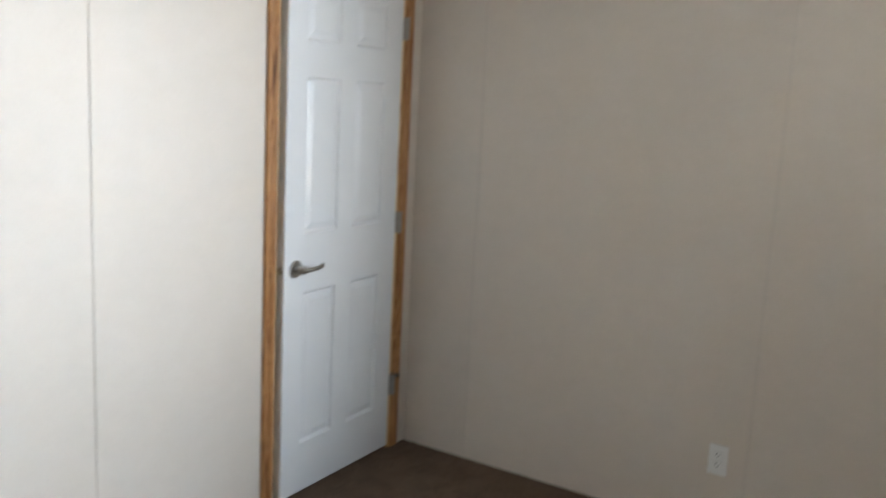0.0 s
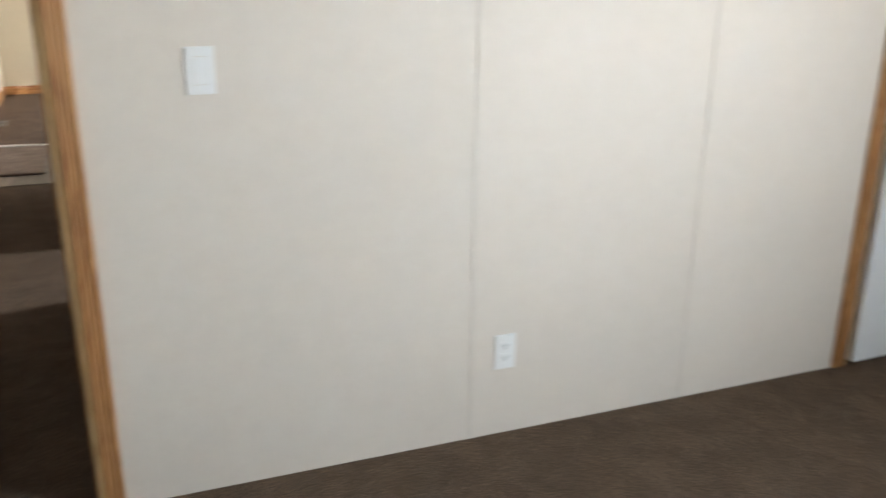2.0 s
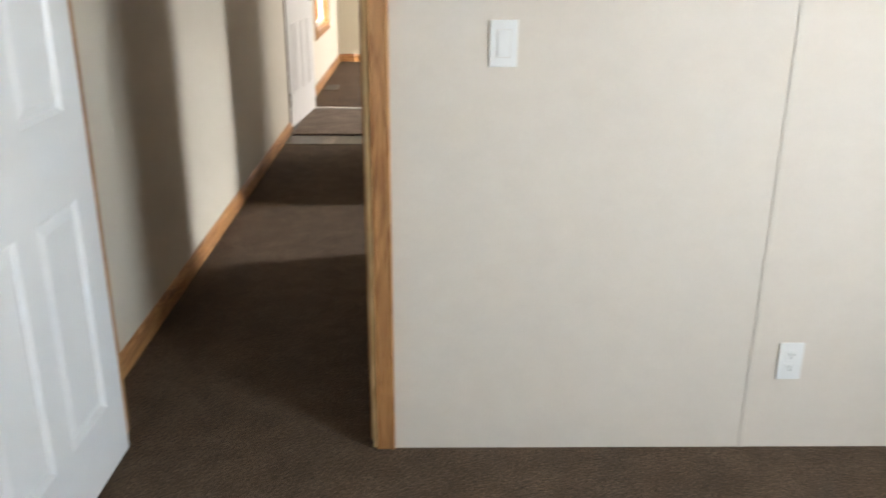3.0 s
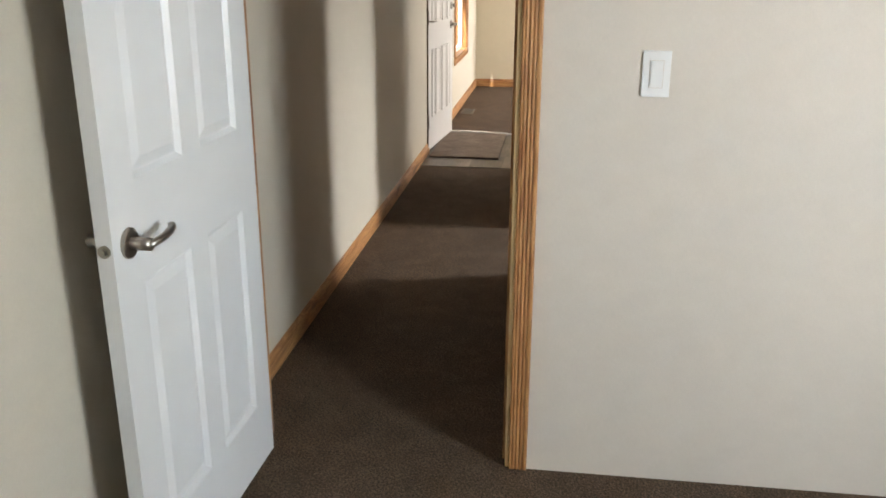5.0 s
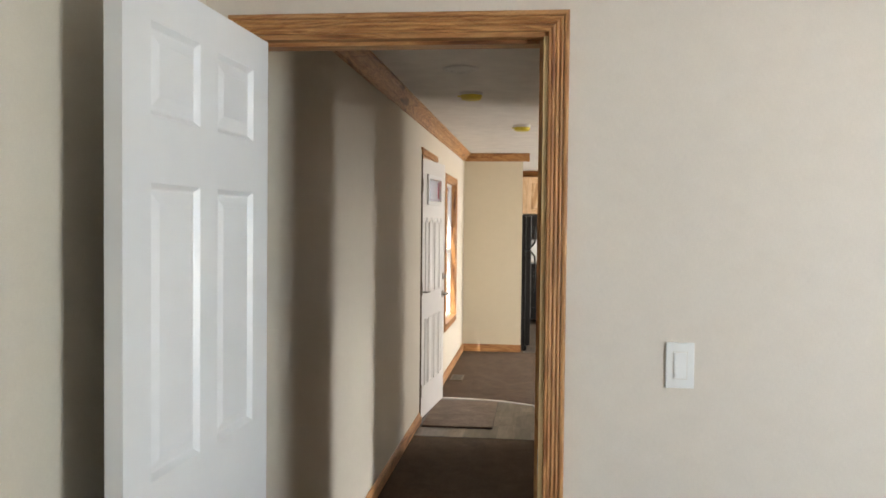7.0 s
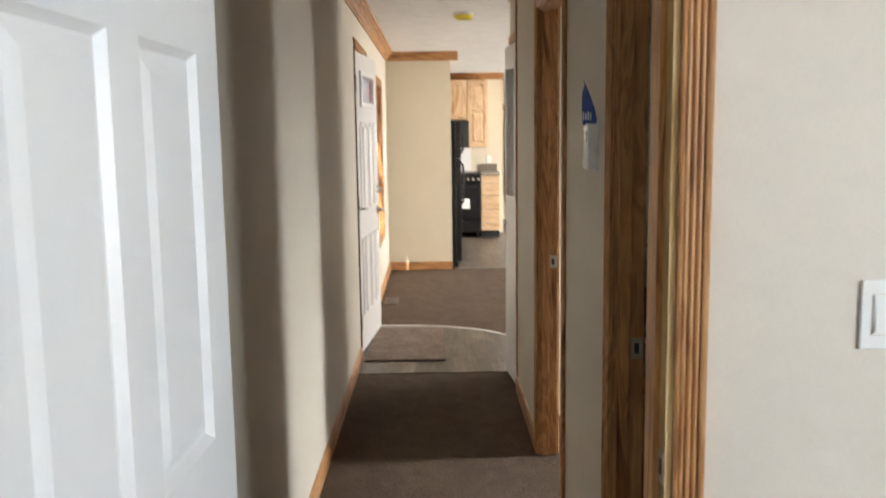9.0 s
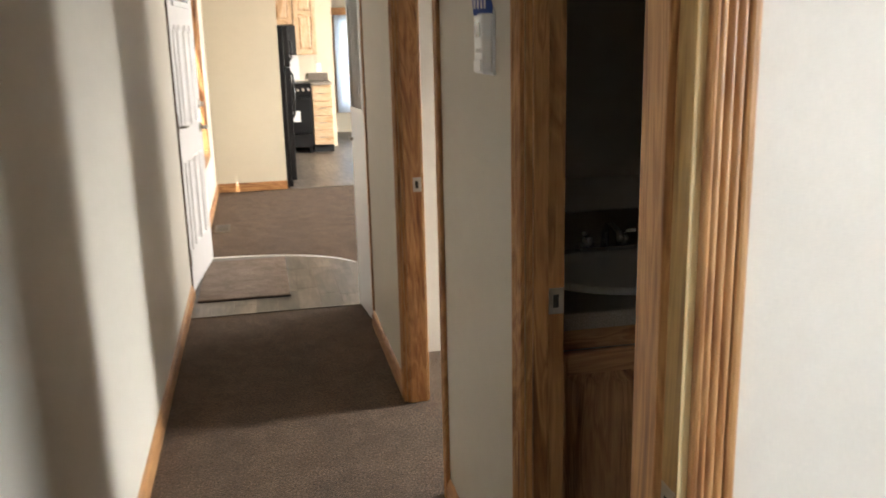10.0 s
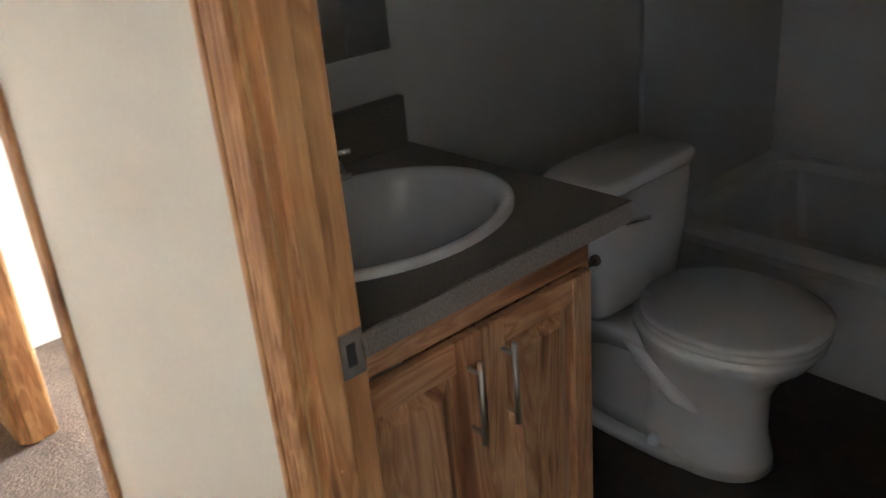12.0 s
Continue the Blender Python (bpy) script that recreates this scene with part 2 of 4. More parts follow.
def oval(cx, cy, z, a, c, n=40, power=2.0, back=None):
    """An oval ring in plan; back flattens its -x half."""
    out = []
    for k in range(n):
        t = 2 * math.pi * k / n
        u, v = math.cos(t), math.sin(t)
        u, v = math.copysign(abs(u) ** (2 / power), u), math.copysign(abs(v) ** (2 / power), v)
        ax = back if (back is not None and u < 0) else a
        out.append((cx + ax * u, cy + c * v, z))
    return out


def structure(ob, label=""):
    return tagged(ob, label, kind="structure")


def wall_boxes(name, boxes, material, label):
    bm = bmesh.new()
    for bx in boxes:
        box(bm, *bx)
    finish(bm)
    return structure(part(name, bm, material), label)


def wall_y(name, x0, x1, y0, y1, openings, material, label, top=CEIL):
    """A wall that runs along x between y0 and y1; openings: (from, to, sill, head)."""
    boxes, x = [], x0
    for a, c, sill, head in sorted(openings):
        boxes.append((x, a, y0, y1, 0, top))
        if sill > 0:
            boxes.append((a, c, y0, y1, 0, sill))
        boxes.append((a, c, y0, y1, head, top))
        x = c
    boxes.append((x, x1, y0, y1, 0, top))
    return wall_boxes(name, boxes, material, label)


def wall_x(name, y0, y1, x0, x1, openings, material, label, top=CEIL):
    boxes, y = [], y0
    for a, c, sill, head in sorted(openings):
        boxes.append((x0, x1, y, a, 0, top))
        if sill > 0:
            boxes.append((x0, x1, a, c, 0, sill))
        boxes.append((x0, x1, a, c, head, top))
        y = c
    boxes.append((x0, x1, y, y1, 0, top))
    return wall_boxes(name, boxes, material, label)


# profile of the fluted casing: across from the opening's edge, height over the wall
CASING = [(0.0, 0.0), (0.0, 0.008), (0.002, 0.0100), (0.0055, 0.0108), (0.0075, 0.0092)]
for k in range(3):
    for q in range(1, 8):
        CASING.append((0.0075 + (k + q / 8) * 0.0125, 0.0068 + 0.0050 * math.sin(math.pi * q / 8) ** 0.8))
    CASING.append((0.0075 + (k + 1) * 0.0125, 0.0064))
CASING += [(0.0460, 0.0120), (0.0495, 0.0136), (0.0550, 0.0136), (0.0585, 0.0115), (0.0600, 0.0080), (0.0600, 0.0)]


CASING = [(u * 0.88, v) for u, v in CASING]


def casing_run(p0, p1, out, face, material, parent, mitre0=0.0, mitre1=0.0, name="casing"):
    """A casing strip from p0 to p1 along its inner edge; out: way across it; face: way off the wall."""
    p0, p1, out, face = Vector(p0), Vector(p1), Vector(out), Vector(face)
    d = (p1 - p0).normalized()
    bm = bmesh.new()
    a = [bm.verts.new(p0 + out * u + face * v - d * u * mitre0) for u, v in CASING]
    c = [bm.verts.new(p1 + out * u + face * v + d * u * mitre1) for u, v in CASING]
    for k in range(len(a) - 1):
        bm.faces.new((a[k], a[k + 1], c[k + 1], c[k]))
    bm.faces.new(a)
    bm.faces.new(c)
    bmesh.ops.recalc_face_normals(bm, faces=bm.faces)
    return part(name, bm, material, parent)


def door_frame(name, axis, lo, hi, near, far, label, head=DOOR_H, sides=("near", "far"), jamb=0.016, legs=("lo", "hi"), raw=False):
    """Jambs, stops and casings of an opening. axis: the way the wall runs (0 x, 1 y); near and far: its two faces."""
    fr = structure(thing(name, label, "door frame"))
    mw = M_WOOD_X if axis == 0 else M_WOOD_Y

    def bx(nm, a0, a1, c0, c1, z0, z1, material, lab=""):
        return block(nm, *((a0, a1, c0, c1) if axis == 0 else (c0, c1, a0, a1)), z0, z1, material, fr, lab, bevel=0.0015)
    bx("jamb", lo - jamb, lo, near, far, 0.002, head, M_WOOD_V)
    if raw:
        bx("jamb", hi, hi + jamb, near, far - 0.037, 0.002, head, M_WOOD_V)
        bx("jamb_rebate", hi, hi + jamb, far - 0.037, far, 0.002, head, M_RAW, "paler worn rebate of the jamb")
    else:
        bx("jamb", hi, hi + jamb, near, far, 0.002, head, M_WOOD_V)
    if "near" in sides and axis == 0:
        bx("jamb_arris", lo - 0.0035, lo, near - 0.002, near, 0.003, head, M_RAW)
    bx("head_jamb", lo - jamb, hi + jamb, near, far, head, head + jamb, mw)
    bx("stop", lo, lo + 0.010, near + 0.012, far - 0.038, 0.004, head, M_WOOD_V)
    bx("stop", hi - 0.010, hi, near + 0.012, far - 0.038, 0.004, head, M_WOOD_V)
    bx("stop", lo + 0.010, hi - 0.010, near + 0.012, far - 0.038, head - 0.010, head, mw)
    off = 0.012
    if "far" in sides:
        bx("jamb_edge", lo - off + 0.0005, lo, far, far + 0.002, 0.003, head, M_EDGE)
        bx("jamb_edge", hi, hi + off - 0.0005, far, far + 0.002, 0.003, head, M_EDGE)

    def pt(a, c, z):
        return (a, c, z) if axis == 0 else (c, a, z)
    for side, c, way in (("near", near, -1), ("far", far, 1)):
        if side not in sides:
            continue
        face = pt(0, way, 0)
        c += way * 0.001
        if "lo" in legs:
            casing_run(pt(lo - off, c, 0.003), pt(lo - off, c, head + off), pt(-1, 0, 0), face, M_WOOD_V, fr, 0, 1)
        if "hi" in legs:
            casing_run(pt(hi + off, c, 0.003), pt(hi + off, c, head + off), pt(1, 0, 0), face, M_WOOD_V, fr, 0, 1)
        casing_run(pt(lo - off, c, head + off), pt(hi + off, c, head + off), (0, 0, 1), face, mw, fr, 1, 1, "head_casing")
    return fr


def frustum(bm, x0, x1, z0, z1, y0, y1, inset):
    a = [bm.verts.new(p) for p in ((x0, y0, z0), (x1, y0, z0), (x1, y0, z1), (x0, y0, z1))]
    c = [bm.verts.new(p) for p in ((x0 + inset, y1, z0 + inset), (x1 - inset, y1, z0 + inset), (x1 - inset, y1, z1 - inset), (x0 + inset, y1, z1 - inset))]
    for k in range(4):
        bm.faces.new((a[k], a[(k + 1) % 4], c[(k + 1) % 4], c[k]))
    bm.faces.new(c)


def sunk_face(bm, w, h, y, way, cells, depth=0.011, slope=0.011):
    """One side of a leaf, with sunk mouldings round each panel cell (x0, x1, z0, z1)."""
    xs = sorted({0.0, w, *(c[0] for c in cells), *(c[1] for c in cells)})
    zs = sorted({0.0, h, *(c[2] for c in cells), *(c[3] for c in cells)})
    vs = {}

    def vert(x, z, yy=y):
        key = (round(x, 4), round(z, 4), round(yy, 4))
        if key not in vs:
            vs[key] = bm.verts.new((x, yy, z))
        return vs[key]
    for x0, x1 in zip(xs, xs[1:]):
        for z0, z1 in zip(zs, zs[1:]):
            if any(c[0] <= x0 and x1 <= c[1] and c[2] <= z0 and z1 <= c[3] for c in cells):
                continue
            bm.faces.new((vert(x0, z0), vert(x1, z0), vert(x1, z1), vert(x0, z1)))
    for x0, x1, z0, z1 in cells:
        inner = y - way * depth
        o = [vert(x0, z0), vert(x1, z0), vert(x1, z1), vert(x0, z1)]
        i = [vert(x0 + slope, z0 + slope, inner), vert(x1 - slope, z0 + slope, inner), vert(x1 - slope, z1 - slope, inner), vert(x0 + slope, z1 - slope, inner)]
        for k in range(4):
            bm.faces.new((o[k], o[(k + 1) % 4], i[(k + 1) % 4], i[k]))
        bm.faces.new(i)


def panel_door(name, w, h, label, m, material=M_DOOR, rows=((0.195, 0.790), (1.008, 1.578), (1.705, 1.882)), stile=0.106, muntin=0.092, thick=0.035, group=""):
    """A six-panel leaf. Hinge edge at x = 0, its face at y = 0, its back at y = thick."""
    d = thing(name, label, "door", m, group)
    half = (w - 2 * stile - muntin) / 2
    cells = [(x, x + half, z0, z1) for z0, z1 in rows for x in (stile, stile + half + muntin)]
    bm = bmesh.new()
    sunk_face(bm, w, h, 0.0, -1, cells)
    sunk_face(bm, w, h, thick, 1, cells)
    for x in (0, w):
        bm.faces.new([bm.verts.new(p) for p in ((x, 0, 0), (x, thick, 0), (x, thick, h), (x, 0, h))])
    for z in (0, h):
        bm.faces.new([bm.verts.new(p) for p in ((0, 0, z), (w, 0, z), (w, thick, z), (0, thick, z))])
    bmesh.ops.remove_doubles(bm, verts=bm.verts, dist=0.0001)
    bmesh.ops.recalc_face_normals(bm, faces=bm.faces)
    part("leaf", bm, material, d)
    for x0, x1, z0, z1 in cells:
        for y, way in ((0.011, -1), (thick - 0.011, 1)):
            bm = bmesh.new()
            g = 0.015
            frustum(bm, x0 + g, x1 - g, z0 + g, z1 - g, y, y + way * 0.0085, 0.024)
            bmesh.ops.recalc_face_normals(bm, faces=bm.faces)
            part("panel", bm, material, d)
    return d


def disc(bm, c, axis, r, depth, n=28, r2=None):
    """A short round plate from c along the axis."""
    axis = Vector(axis).normalized()
    a = axis.orthogonal().normalized()
    b2 = axis.cross(a)
    r2 = r if r2 is None else r2
    loft(bm, [[Vector(c) + axis * z + rr * (math.cos(2 * math.pi * k / n) * a + math.sin(2 * math.pi * k / n) * b2) for k in range(n)] for z, rr in ((0, r), (depth * 0.7, r), (depth, r2))])


def lever(door, x, z, y, way, toward, name="lever_handle"):
    """A lever on a face at y of a leaf; toward: the way along x in which it points."""
    h = new(name)
    h.parent = door
    tagged(h, "satin nickel lever handle")
    bm = bmesh.new()
    disc(bm, (x, y, z), (0, way, 0), 0.032, 0.008, r2=0.028)
    part("rose", bm, M_NICKEL, h, smooth=False)
    bm = bmesh.new()
    tube(bm, [(x, y + way * 0.007, z), (x, y + way * 0.050, z)], 0.0135, 18)
    part("spindle", bm, M_NICKEL, h, smooth=True)
    bm = bmesh.new()
    pts = [(x - toward * 0.006, y + way * 0.048, z), (x + toward * 0.03, y + way * 0.050, z), (x + toward * 0.06, y + way * 0.050, z + 0.001),
           (x + toward * 0.085, y + way * 0.048, z + 0.003), (x + toward * 0.100, y + way * 0.045, z + 0.005), (x + toward * 0.108, y + way * 0.041, z + 0.008)]
    tube(bm, pts, 0.0085, 14)
    part("lever", bm, M_NICKEL, h, smooth=True)
    return h


def hinge(door, z, x=0.0, y=0.0):
    bm = bmesh.new()
    tube(bm, [(x - 0.004, y - 0.006, z - 0.045), (x - 0.004, y - 0.006, z + 0.045)], 0.006, 10)
    box(bm, x - 0.004, x + 0.0, y - 0.004, y + 0.03, z - 0.045, z + 0.045)
    return part("hinge", bm, M_NICKEL, door)


# ---- ground, floor, ceiling ----
structure(block("ground", -60, 60, -60, 60, -0.75, -0.60, M_SAND), "dry sandy ground outside")
structure(block("floor", -13.4, X_ROOM, Y_LEFT, Y_END, -0.2, 0.0, M_CARPET), "brown cut-pile carpet floor")
structure(block("ceiling", -13.5, X_ROOM + 0.1, Y_LEFT - 0.1, Y_END + 0.1, CEIL, CEIL + 0.12, M_CEIL), "off-white textured ceiling")

# ---- walls ----
OUT_L = Y_LEFT - 0.13
ENTRY = (-5.14, -4.25)
WIN_H = (-6.95, -5.95, 0.53, 1.93)
wall_y("wall_front", -13.4, X_ROOM, OUT_L, Y_LEFT, [(ENTRY[0], ENTRY[1], 0.0, 2.03), WIN_H], M_WALL_HALL, "cream vinyl-covered outside wall")
BED_WIN = (2.35, 3.45, 0.75, 2.0)
BED2_WIN = (-2.94, -2.30, 0.7, 2.0)
LIV_WINS = [(-6.6, -4.8, 0.6, 2.05), (-10.4, -8.6, 0.6, 2.05)]
wall_y("wall_back", -13.4, X_ROOM, Y_END, Y_END + 0.13, [BED_WIN, BED2_WIN, *LIV_WINS], M_WALL, "cream vinyl-covered outside wall")
wall_x("wall_bedroom_end", OUT_L, Y_END, X_ROOM, X_ROOM + 0.13, [], M_WALL, "cream vinyl-covered end wall")
DOOR_A = (-0.893, -0.137)
CLOSET = (2.470, 3.187)
wall_x("wall_bedroom", Y_LEFT, Y_END, -WB, 0.0, [(DOOR_A[0] - 0.016, DOOR_A[1] + 0.016, 0, DOOR_H + 0.016), (CLOSET[0] - 0.016, CLOSET[1] + 0.016, 0, DOOR_H + 0.016)], M_WALL, "cream vinyl-covered partition with slim joint strips")
BATH = (-0.825, -0.204)
DOOR_2 = (-2.435, -1.695)
DOOR_3 = (-3.84, -3.455)
wall_y("wall_hall", X_HALL_END, -WB, Y_RIGHT, Y_RIGHT + WALL, [(a - 0.016, c + 0.016, 0, DOOR_H + 0.016) for a, c in (BATH, DOOR_2)] + [(DOOR_3[0], DOOR_3[1], 0, 1.98)], M_WALL_HALL, "cream hallway wall with three doorways")
YI = Y_RIGHT + WALL
# bathroom walls: cream vinyl coloured darker to stand in for shade
wall_x("wall_bath", YI, 2.36, X_BATH - WALL, X_BATH, [], M_BATHWALL_SHADED, "cream bathroom wall, darkened in its colour for the unlit room")
wall_y("wall_bath_end", X_BATH - WALL, -WB, 2.36, 2.36 + WALL, [], M_BATHWALL_SHADED, "wall behind the bathtub")
wall_x("wall_room_two", YI, Y_END, -3.09, -3.0, [], M_WALL, "cream wall between room and closet")
wall_x("wall_living", YI, Y_END, X_HALL_END, X_HALL_END + WALL, [], M_WALL, "cream wall at the end of the hallway")
wall_x("wall_partition", Y_LEFT, -0.335, X_PART - WALL, X_PART, [], M_WALL_WARM, "short cream partition beside the refrigerator")
wall_x("wall_kitchen", Y_LEFT, 0.49, X_FAR - WALL, X_FAR, [], M_WALL_WARM, "cream kitchen wall")
FAR_WIN = (0.72, 1.6, 0.36, 1.82)
wall_x("wall_far", Y_LEFT, Y_END, -13.4, -13.3, [FAR_WIN], M_WALL_WARM, "far cream wall with a curtained window")

# joint strips on the bedroom walls
for name, ax, pos in (("a", 0, (0.95, 1.728)), ("b", 1, (0.322, 1.505, 2.0))):
    for p in pos:
        w = {0.95: 0.007, 1.728: 0.004}.get(p, 0.007)
        if ax == 0:
            ob = block("joint_strip", 0.0, 0.0025, p - w, p + w, 0.0, CEIL, M_BATTEN, bevel=0.0008, segments=1)
        else:
            ob = block("joint_strip", p - w, p + w, Y_END - 0.0025, Y_END, 0.0, CEIL, M_BATTEN, bevel=0.0008, segments=1)
        structure(ob, "slim vinyl joint strip on the wall")

# ---- door frames and doors ----
door_frame("door_frame", 1, *DOOR_A, -WB, 0.0, "stained wooden bedroom doorway with fluted casing", raw=True)
door_frame("door_frame", 1, *CLOSET, -WB, 0.0, "stained wooden closet door frame in the bedroom", sides=("far",))
door_frame("door_frame", 0, BATH[0], BATH[1], Y_RIGHT, YI, "stained wooden bathroom doorway with fluted casing", sides=("near",))
door_frame("door_frame", 0, *DOOR_2, Y_RIGHT, YI, "stained wooden doorway into a bright room")
nf = structure(thing("door_frame", "narrow stained trim round the hallway closet", "door frame"))
block("trim_strip", DOOR_3[1] + 0.001, DOOR_3[1] + 0.030, Y_RIGHT - 0.009, Y_RIGHT - 0.0005, 0.09, CEIL - 0.09, M_WOOD_V, nf, bevel=0.002)
block("head_trim", DOOR_3[0] - 0.03, DOOR_3[1], Y_RIGHT - 0.009, Y_RIGHT - 0.0005, 1.981, 2.03, M_WOOD_X, nf, bevel=0.002)
block("jamb", DOOR_3[1] - 0.014, DOOR_3[1], Y_RIGHT, YI, 0.002, 1.98, M_WOOD_V, nf)


def strike(x, y, z, axis, way):
    """A strike plate on a jamb face; axis: the way its normal points (0 x, 1 y)."""
    s = thing("strike_plate", "small satin metal strike plate on the door jamb", "strike plate")
    t = 0.0015 * way
    if axis == 0:
        block("plate", min(x, x + t), max(x, x + t), y - 0.016, y + 0.016, z - 0.028, z + 0.028, M_STRIKE, s)
        block("slot", min(x, x + 1.4 * t), max(x, x + 1.4 * t), y - 0.007, y + 0.005, z - 0.014, z + 0.014, M_DARK, s)
    else:
        block("plate", x - 0.016, x + 0.016, min(y, y + t), max(y, y + t), z - 0.028, z + 0.028, M_STRIKE, s)
        block("slot", x - 0.007, x + 0.005, min(y, y + 1.4 * t), max(y, y + 1.4 * t), z - 0.014, z + 0.014, M_DARK, s)


strike(-0.018, DOOR_A[1], 0.91, 1, -1)
strike(BATH[0], YI - 0.018, 0.91, 0, 1)
strike(DOOR_2[0], YI - 0.018, 0.90, 0, 1)

# bedroom door, swung open into the bedroom
BW = 0.748
bd = panel_door("bedroom_door", BW, 1.97, "white six-panel bedroom door, standing open against the side wall", pose(0.012, DOOR_A[0] + 0.010, 0.015, 0, 0, -1.8))
lever(bd, BW - 0.06, 0.887, 0.035, 1, -1)
lever(bd, BW - 0.06, 0.887, 0.0, -1, -1)
bm = bmesh.new()
disc(bm, (BW, 0.0175, 0.887), (1, 0, 0), 0.013, 0.004)
tube(bm, [(BW + 0.002, 0.0175, 0.887), (BW + 0.012, 0.0175, 0.887)], 0.007, 12)
part("latch", bm, M_NICKEL, bd, "round nickel latch")
for z in (0.2, 1.0, 1.8):
    hinge(bd, z)

# closet door, a little open
cd = panel_door("closet_door", 0.697, 1.965, "white six-panel closet door, slightly open, in a stained frame", pose(0.004, CLOSET[1] - 0.004, 0.018, 0, 0, -90 + 1.6) @ pose(0, -0.035, 0))
lever(cd, 0.697 - 0.06, 0.884, 0.035, 1, -1)
bm = bmesh.new()
disc(bm, (0.697, 0.0175, 0.884), (1, 0, 0), 0.012, 0.004)
tube(bm, [(0.699, 0.0175, 0.884), (0.709, 0.0175, 0.884)], 0.007, 12)
part("latch", bm, M_NICKEL, cd, "round nickel latch")
for z in (0.28, 1.0, 1.8):
    hinge(cd, z, 0.0, 0.035)
bm = bmesh.new()
tube(bm, [(0.0, 0.045, 0.335), (0.012, 0.085, 0.335)], 0.004, 8)
disc(bm, (0.012, 0.083, 0.335), (0.1, 1, 0), 0.010, 0.010)
part("hinge_stop", bm, M_BROWNPLATE, cd, "small hinge-pin door stop")

# bathroom door, swung into the dark bathroom
td = panel_door("bathroom_door", 0.615, 1.965, "white six-panel bathroom door, standing open inside the dark bathroom", pose(BATH[1] - 0.0385, YI + 0.003, 0.018, 0, 0, 90) @ Matrix.Translation((0, -0.035, 0)), stile=0.095, muntin=0.08)
lever(td, 0.615 - 0.06, 0.89, 0.035, 1, -1)
lever(td, 0.615 - 0.06, 0.89, 0.0, -1, -1)
for z in (0.28, 1.0, 1.8):
    hinge(td, z, 0.0, 0.0)

# hallway closet door, a little open
hd = thing("hallway_closet_door", "narrow white hallway closet door with a tall louvred grille, slightly open", "door", pose(DOOR_3[1] - 0.016, Y_RIGHT + 0.033, 0.018, 0, 0, 180 + 5.0))
GX0, GX1, GZ0, GZ1 = 0.045, 0.320, 1.085, 1.825
bm = bmesh.new()
for bx in ((0, 0.365, 0, 0.035, 0, GZ0), (0, 0.365, 0, 0.035, GZ1, 1.95), (0, GX0, 0, 0.035, GZ0, GZ1), (GX1, 0.365, 0, 0.035, GZ0, GZ1)):
    box(bm, *bx)
finish(bm)
part("leaf", bm, M_DOOR, hd)
gr = new("grille")
gr.parent = hd
tagged(gr, "white metal louvred return-air grille")
for bx in ((GX0 - 0.02, GX1 + 0.02, 0.0352, 0.040, GZ0 - 0.02, GZ0 + 0.006), (GX0 - 0.02, GX1 + 0.02, 0.0352, 0.040, GZ1 - 0.006, GZ1 + 0.02), (GX0 - 0.02, GX0 + 0.006, 0.0352, 0.040, GZ0 + 0.006, GZ1 - 0.006), (GX1 - 0.006, GX1 + 0.02, 0.0352, 0.040, GZ0 + 0.006, GZ1 - 0.006)):
    block("grille_frame", *bx, M_PLASTIC, gr)
bm = bmesh.new()
for vv in box(bm, GX0 + 0.006, GX1 - 0.006, -0.008, 0.008, -0.0006, 0.0006):
    y, z = vv.co.y, vv.co.z
    vv.co.y, vv.co.z = y * 0.77 - z * 0.64, -y * 0.64 - z * 0.77
finish(bm)
first_slat = part("slat", bm, M_PLASTIC, gr)
first_slat.location = (0, 0.028, GZ0 + 0.012)
for k in range(1, 56):
    sl = new("slat", first_slat.data)
    sl.parent, sl.location = gr, (0, 0.028, GZ0 + 0.012 + k * 0.0130)
for k in range(1, 4):
    x = GX0 + k * (GX1 - GX0) / 4
    block("mullion", x - 0.003, x + 0.003, 0.0355, 0.0385, GZ0 + 0.006, GZ1 - 0.006, M_PLASTIC, gr)
bm = bmesh.new()
disc(bm, (0.335, 0.035, 0.92), (0, 1, 0), 0.008, 0.018, r2=0.014)
part("knob", bm, M_NICKEL, hd, "small round knob")

# ---- skirting and crown in the hallway ----
SKIRT = [(0, 0), (0.013, 0), (0.013, 0.060), (0.010, 0.068), (0.009, 0.074), (0.004, 0.084), (0, 0.086)]
CROWN = [(0, 0), (0.012, 0.0), (0.014, 0.012), (0.022, 0.018), (0.030, 0.034), (0.046, 0.052), (0.060, 0.062), (0.066, 0.072), (0.078, 0.076), (0.080, 0.090), (0, 0.090)]


def run(name, prof, p0, p1, out, z, material, label):
    p0, p1, out = Vector((*p0, z)), Vector((*p1, z)), Vector((*out, 0))
    d = (p1 - p0).normalized()
    bm = bmesh.new()
    loft(bm, [[p + out * u + Vector((0, 0, v)) for u, v in prof] for p in (p0, p1)])
    return structure(part(name, bm, material), label)


SK, CR = "stained wooden skirting board", "stained wooden crown moulding"
run("baseboard", SKIRT, (-WB - 0.001, Y_LEFT), (ENTRY[1] + 0.032, Y_LEFT), (0, 1), 0.001, M_WOOD_X, SK)
run("baseboard", SKIRT, (ENTRY[0] - 0.066, Y_LEFT), (X_PART, Y_LEFT), (0, 1), 0.001, M_WOOD_X, SK)
run("baseboard", SKIRT, (X_PART, Y_LEFT + 0.013), (X_PART, -0.333), (1, 0), 0.001, M_WOOD_Y, SK)
run("baseboard", SKIRT, (BATH[0] - 0.066, Y_RIGHT), (DOOR_2[1] + 0.066, Y_RIGHT), (0, -1), 0.001, M_WOOD_X, SK)
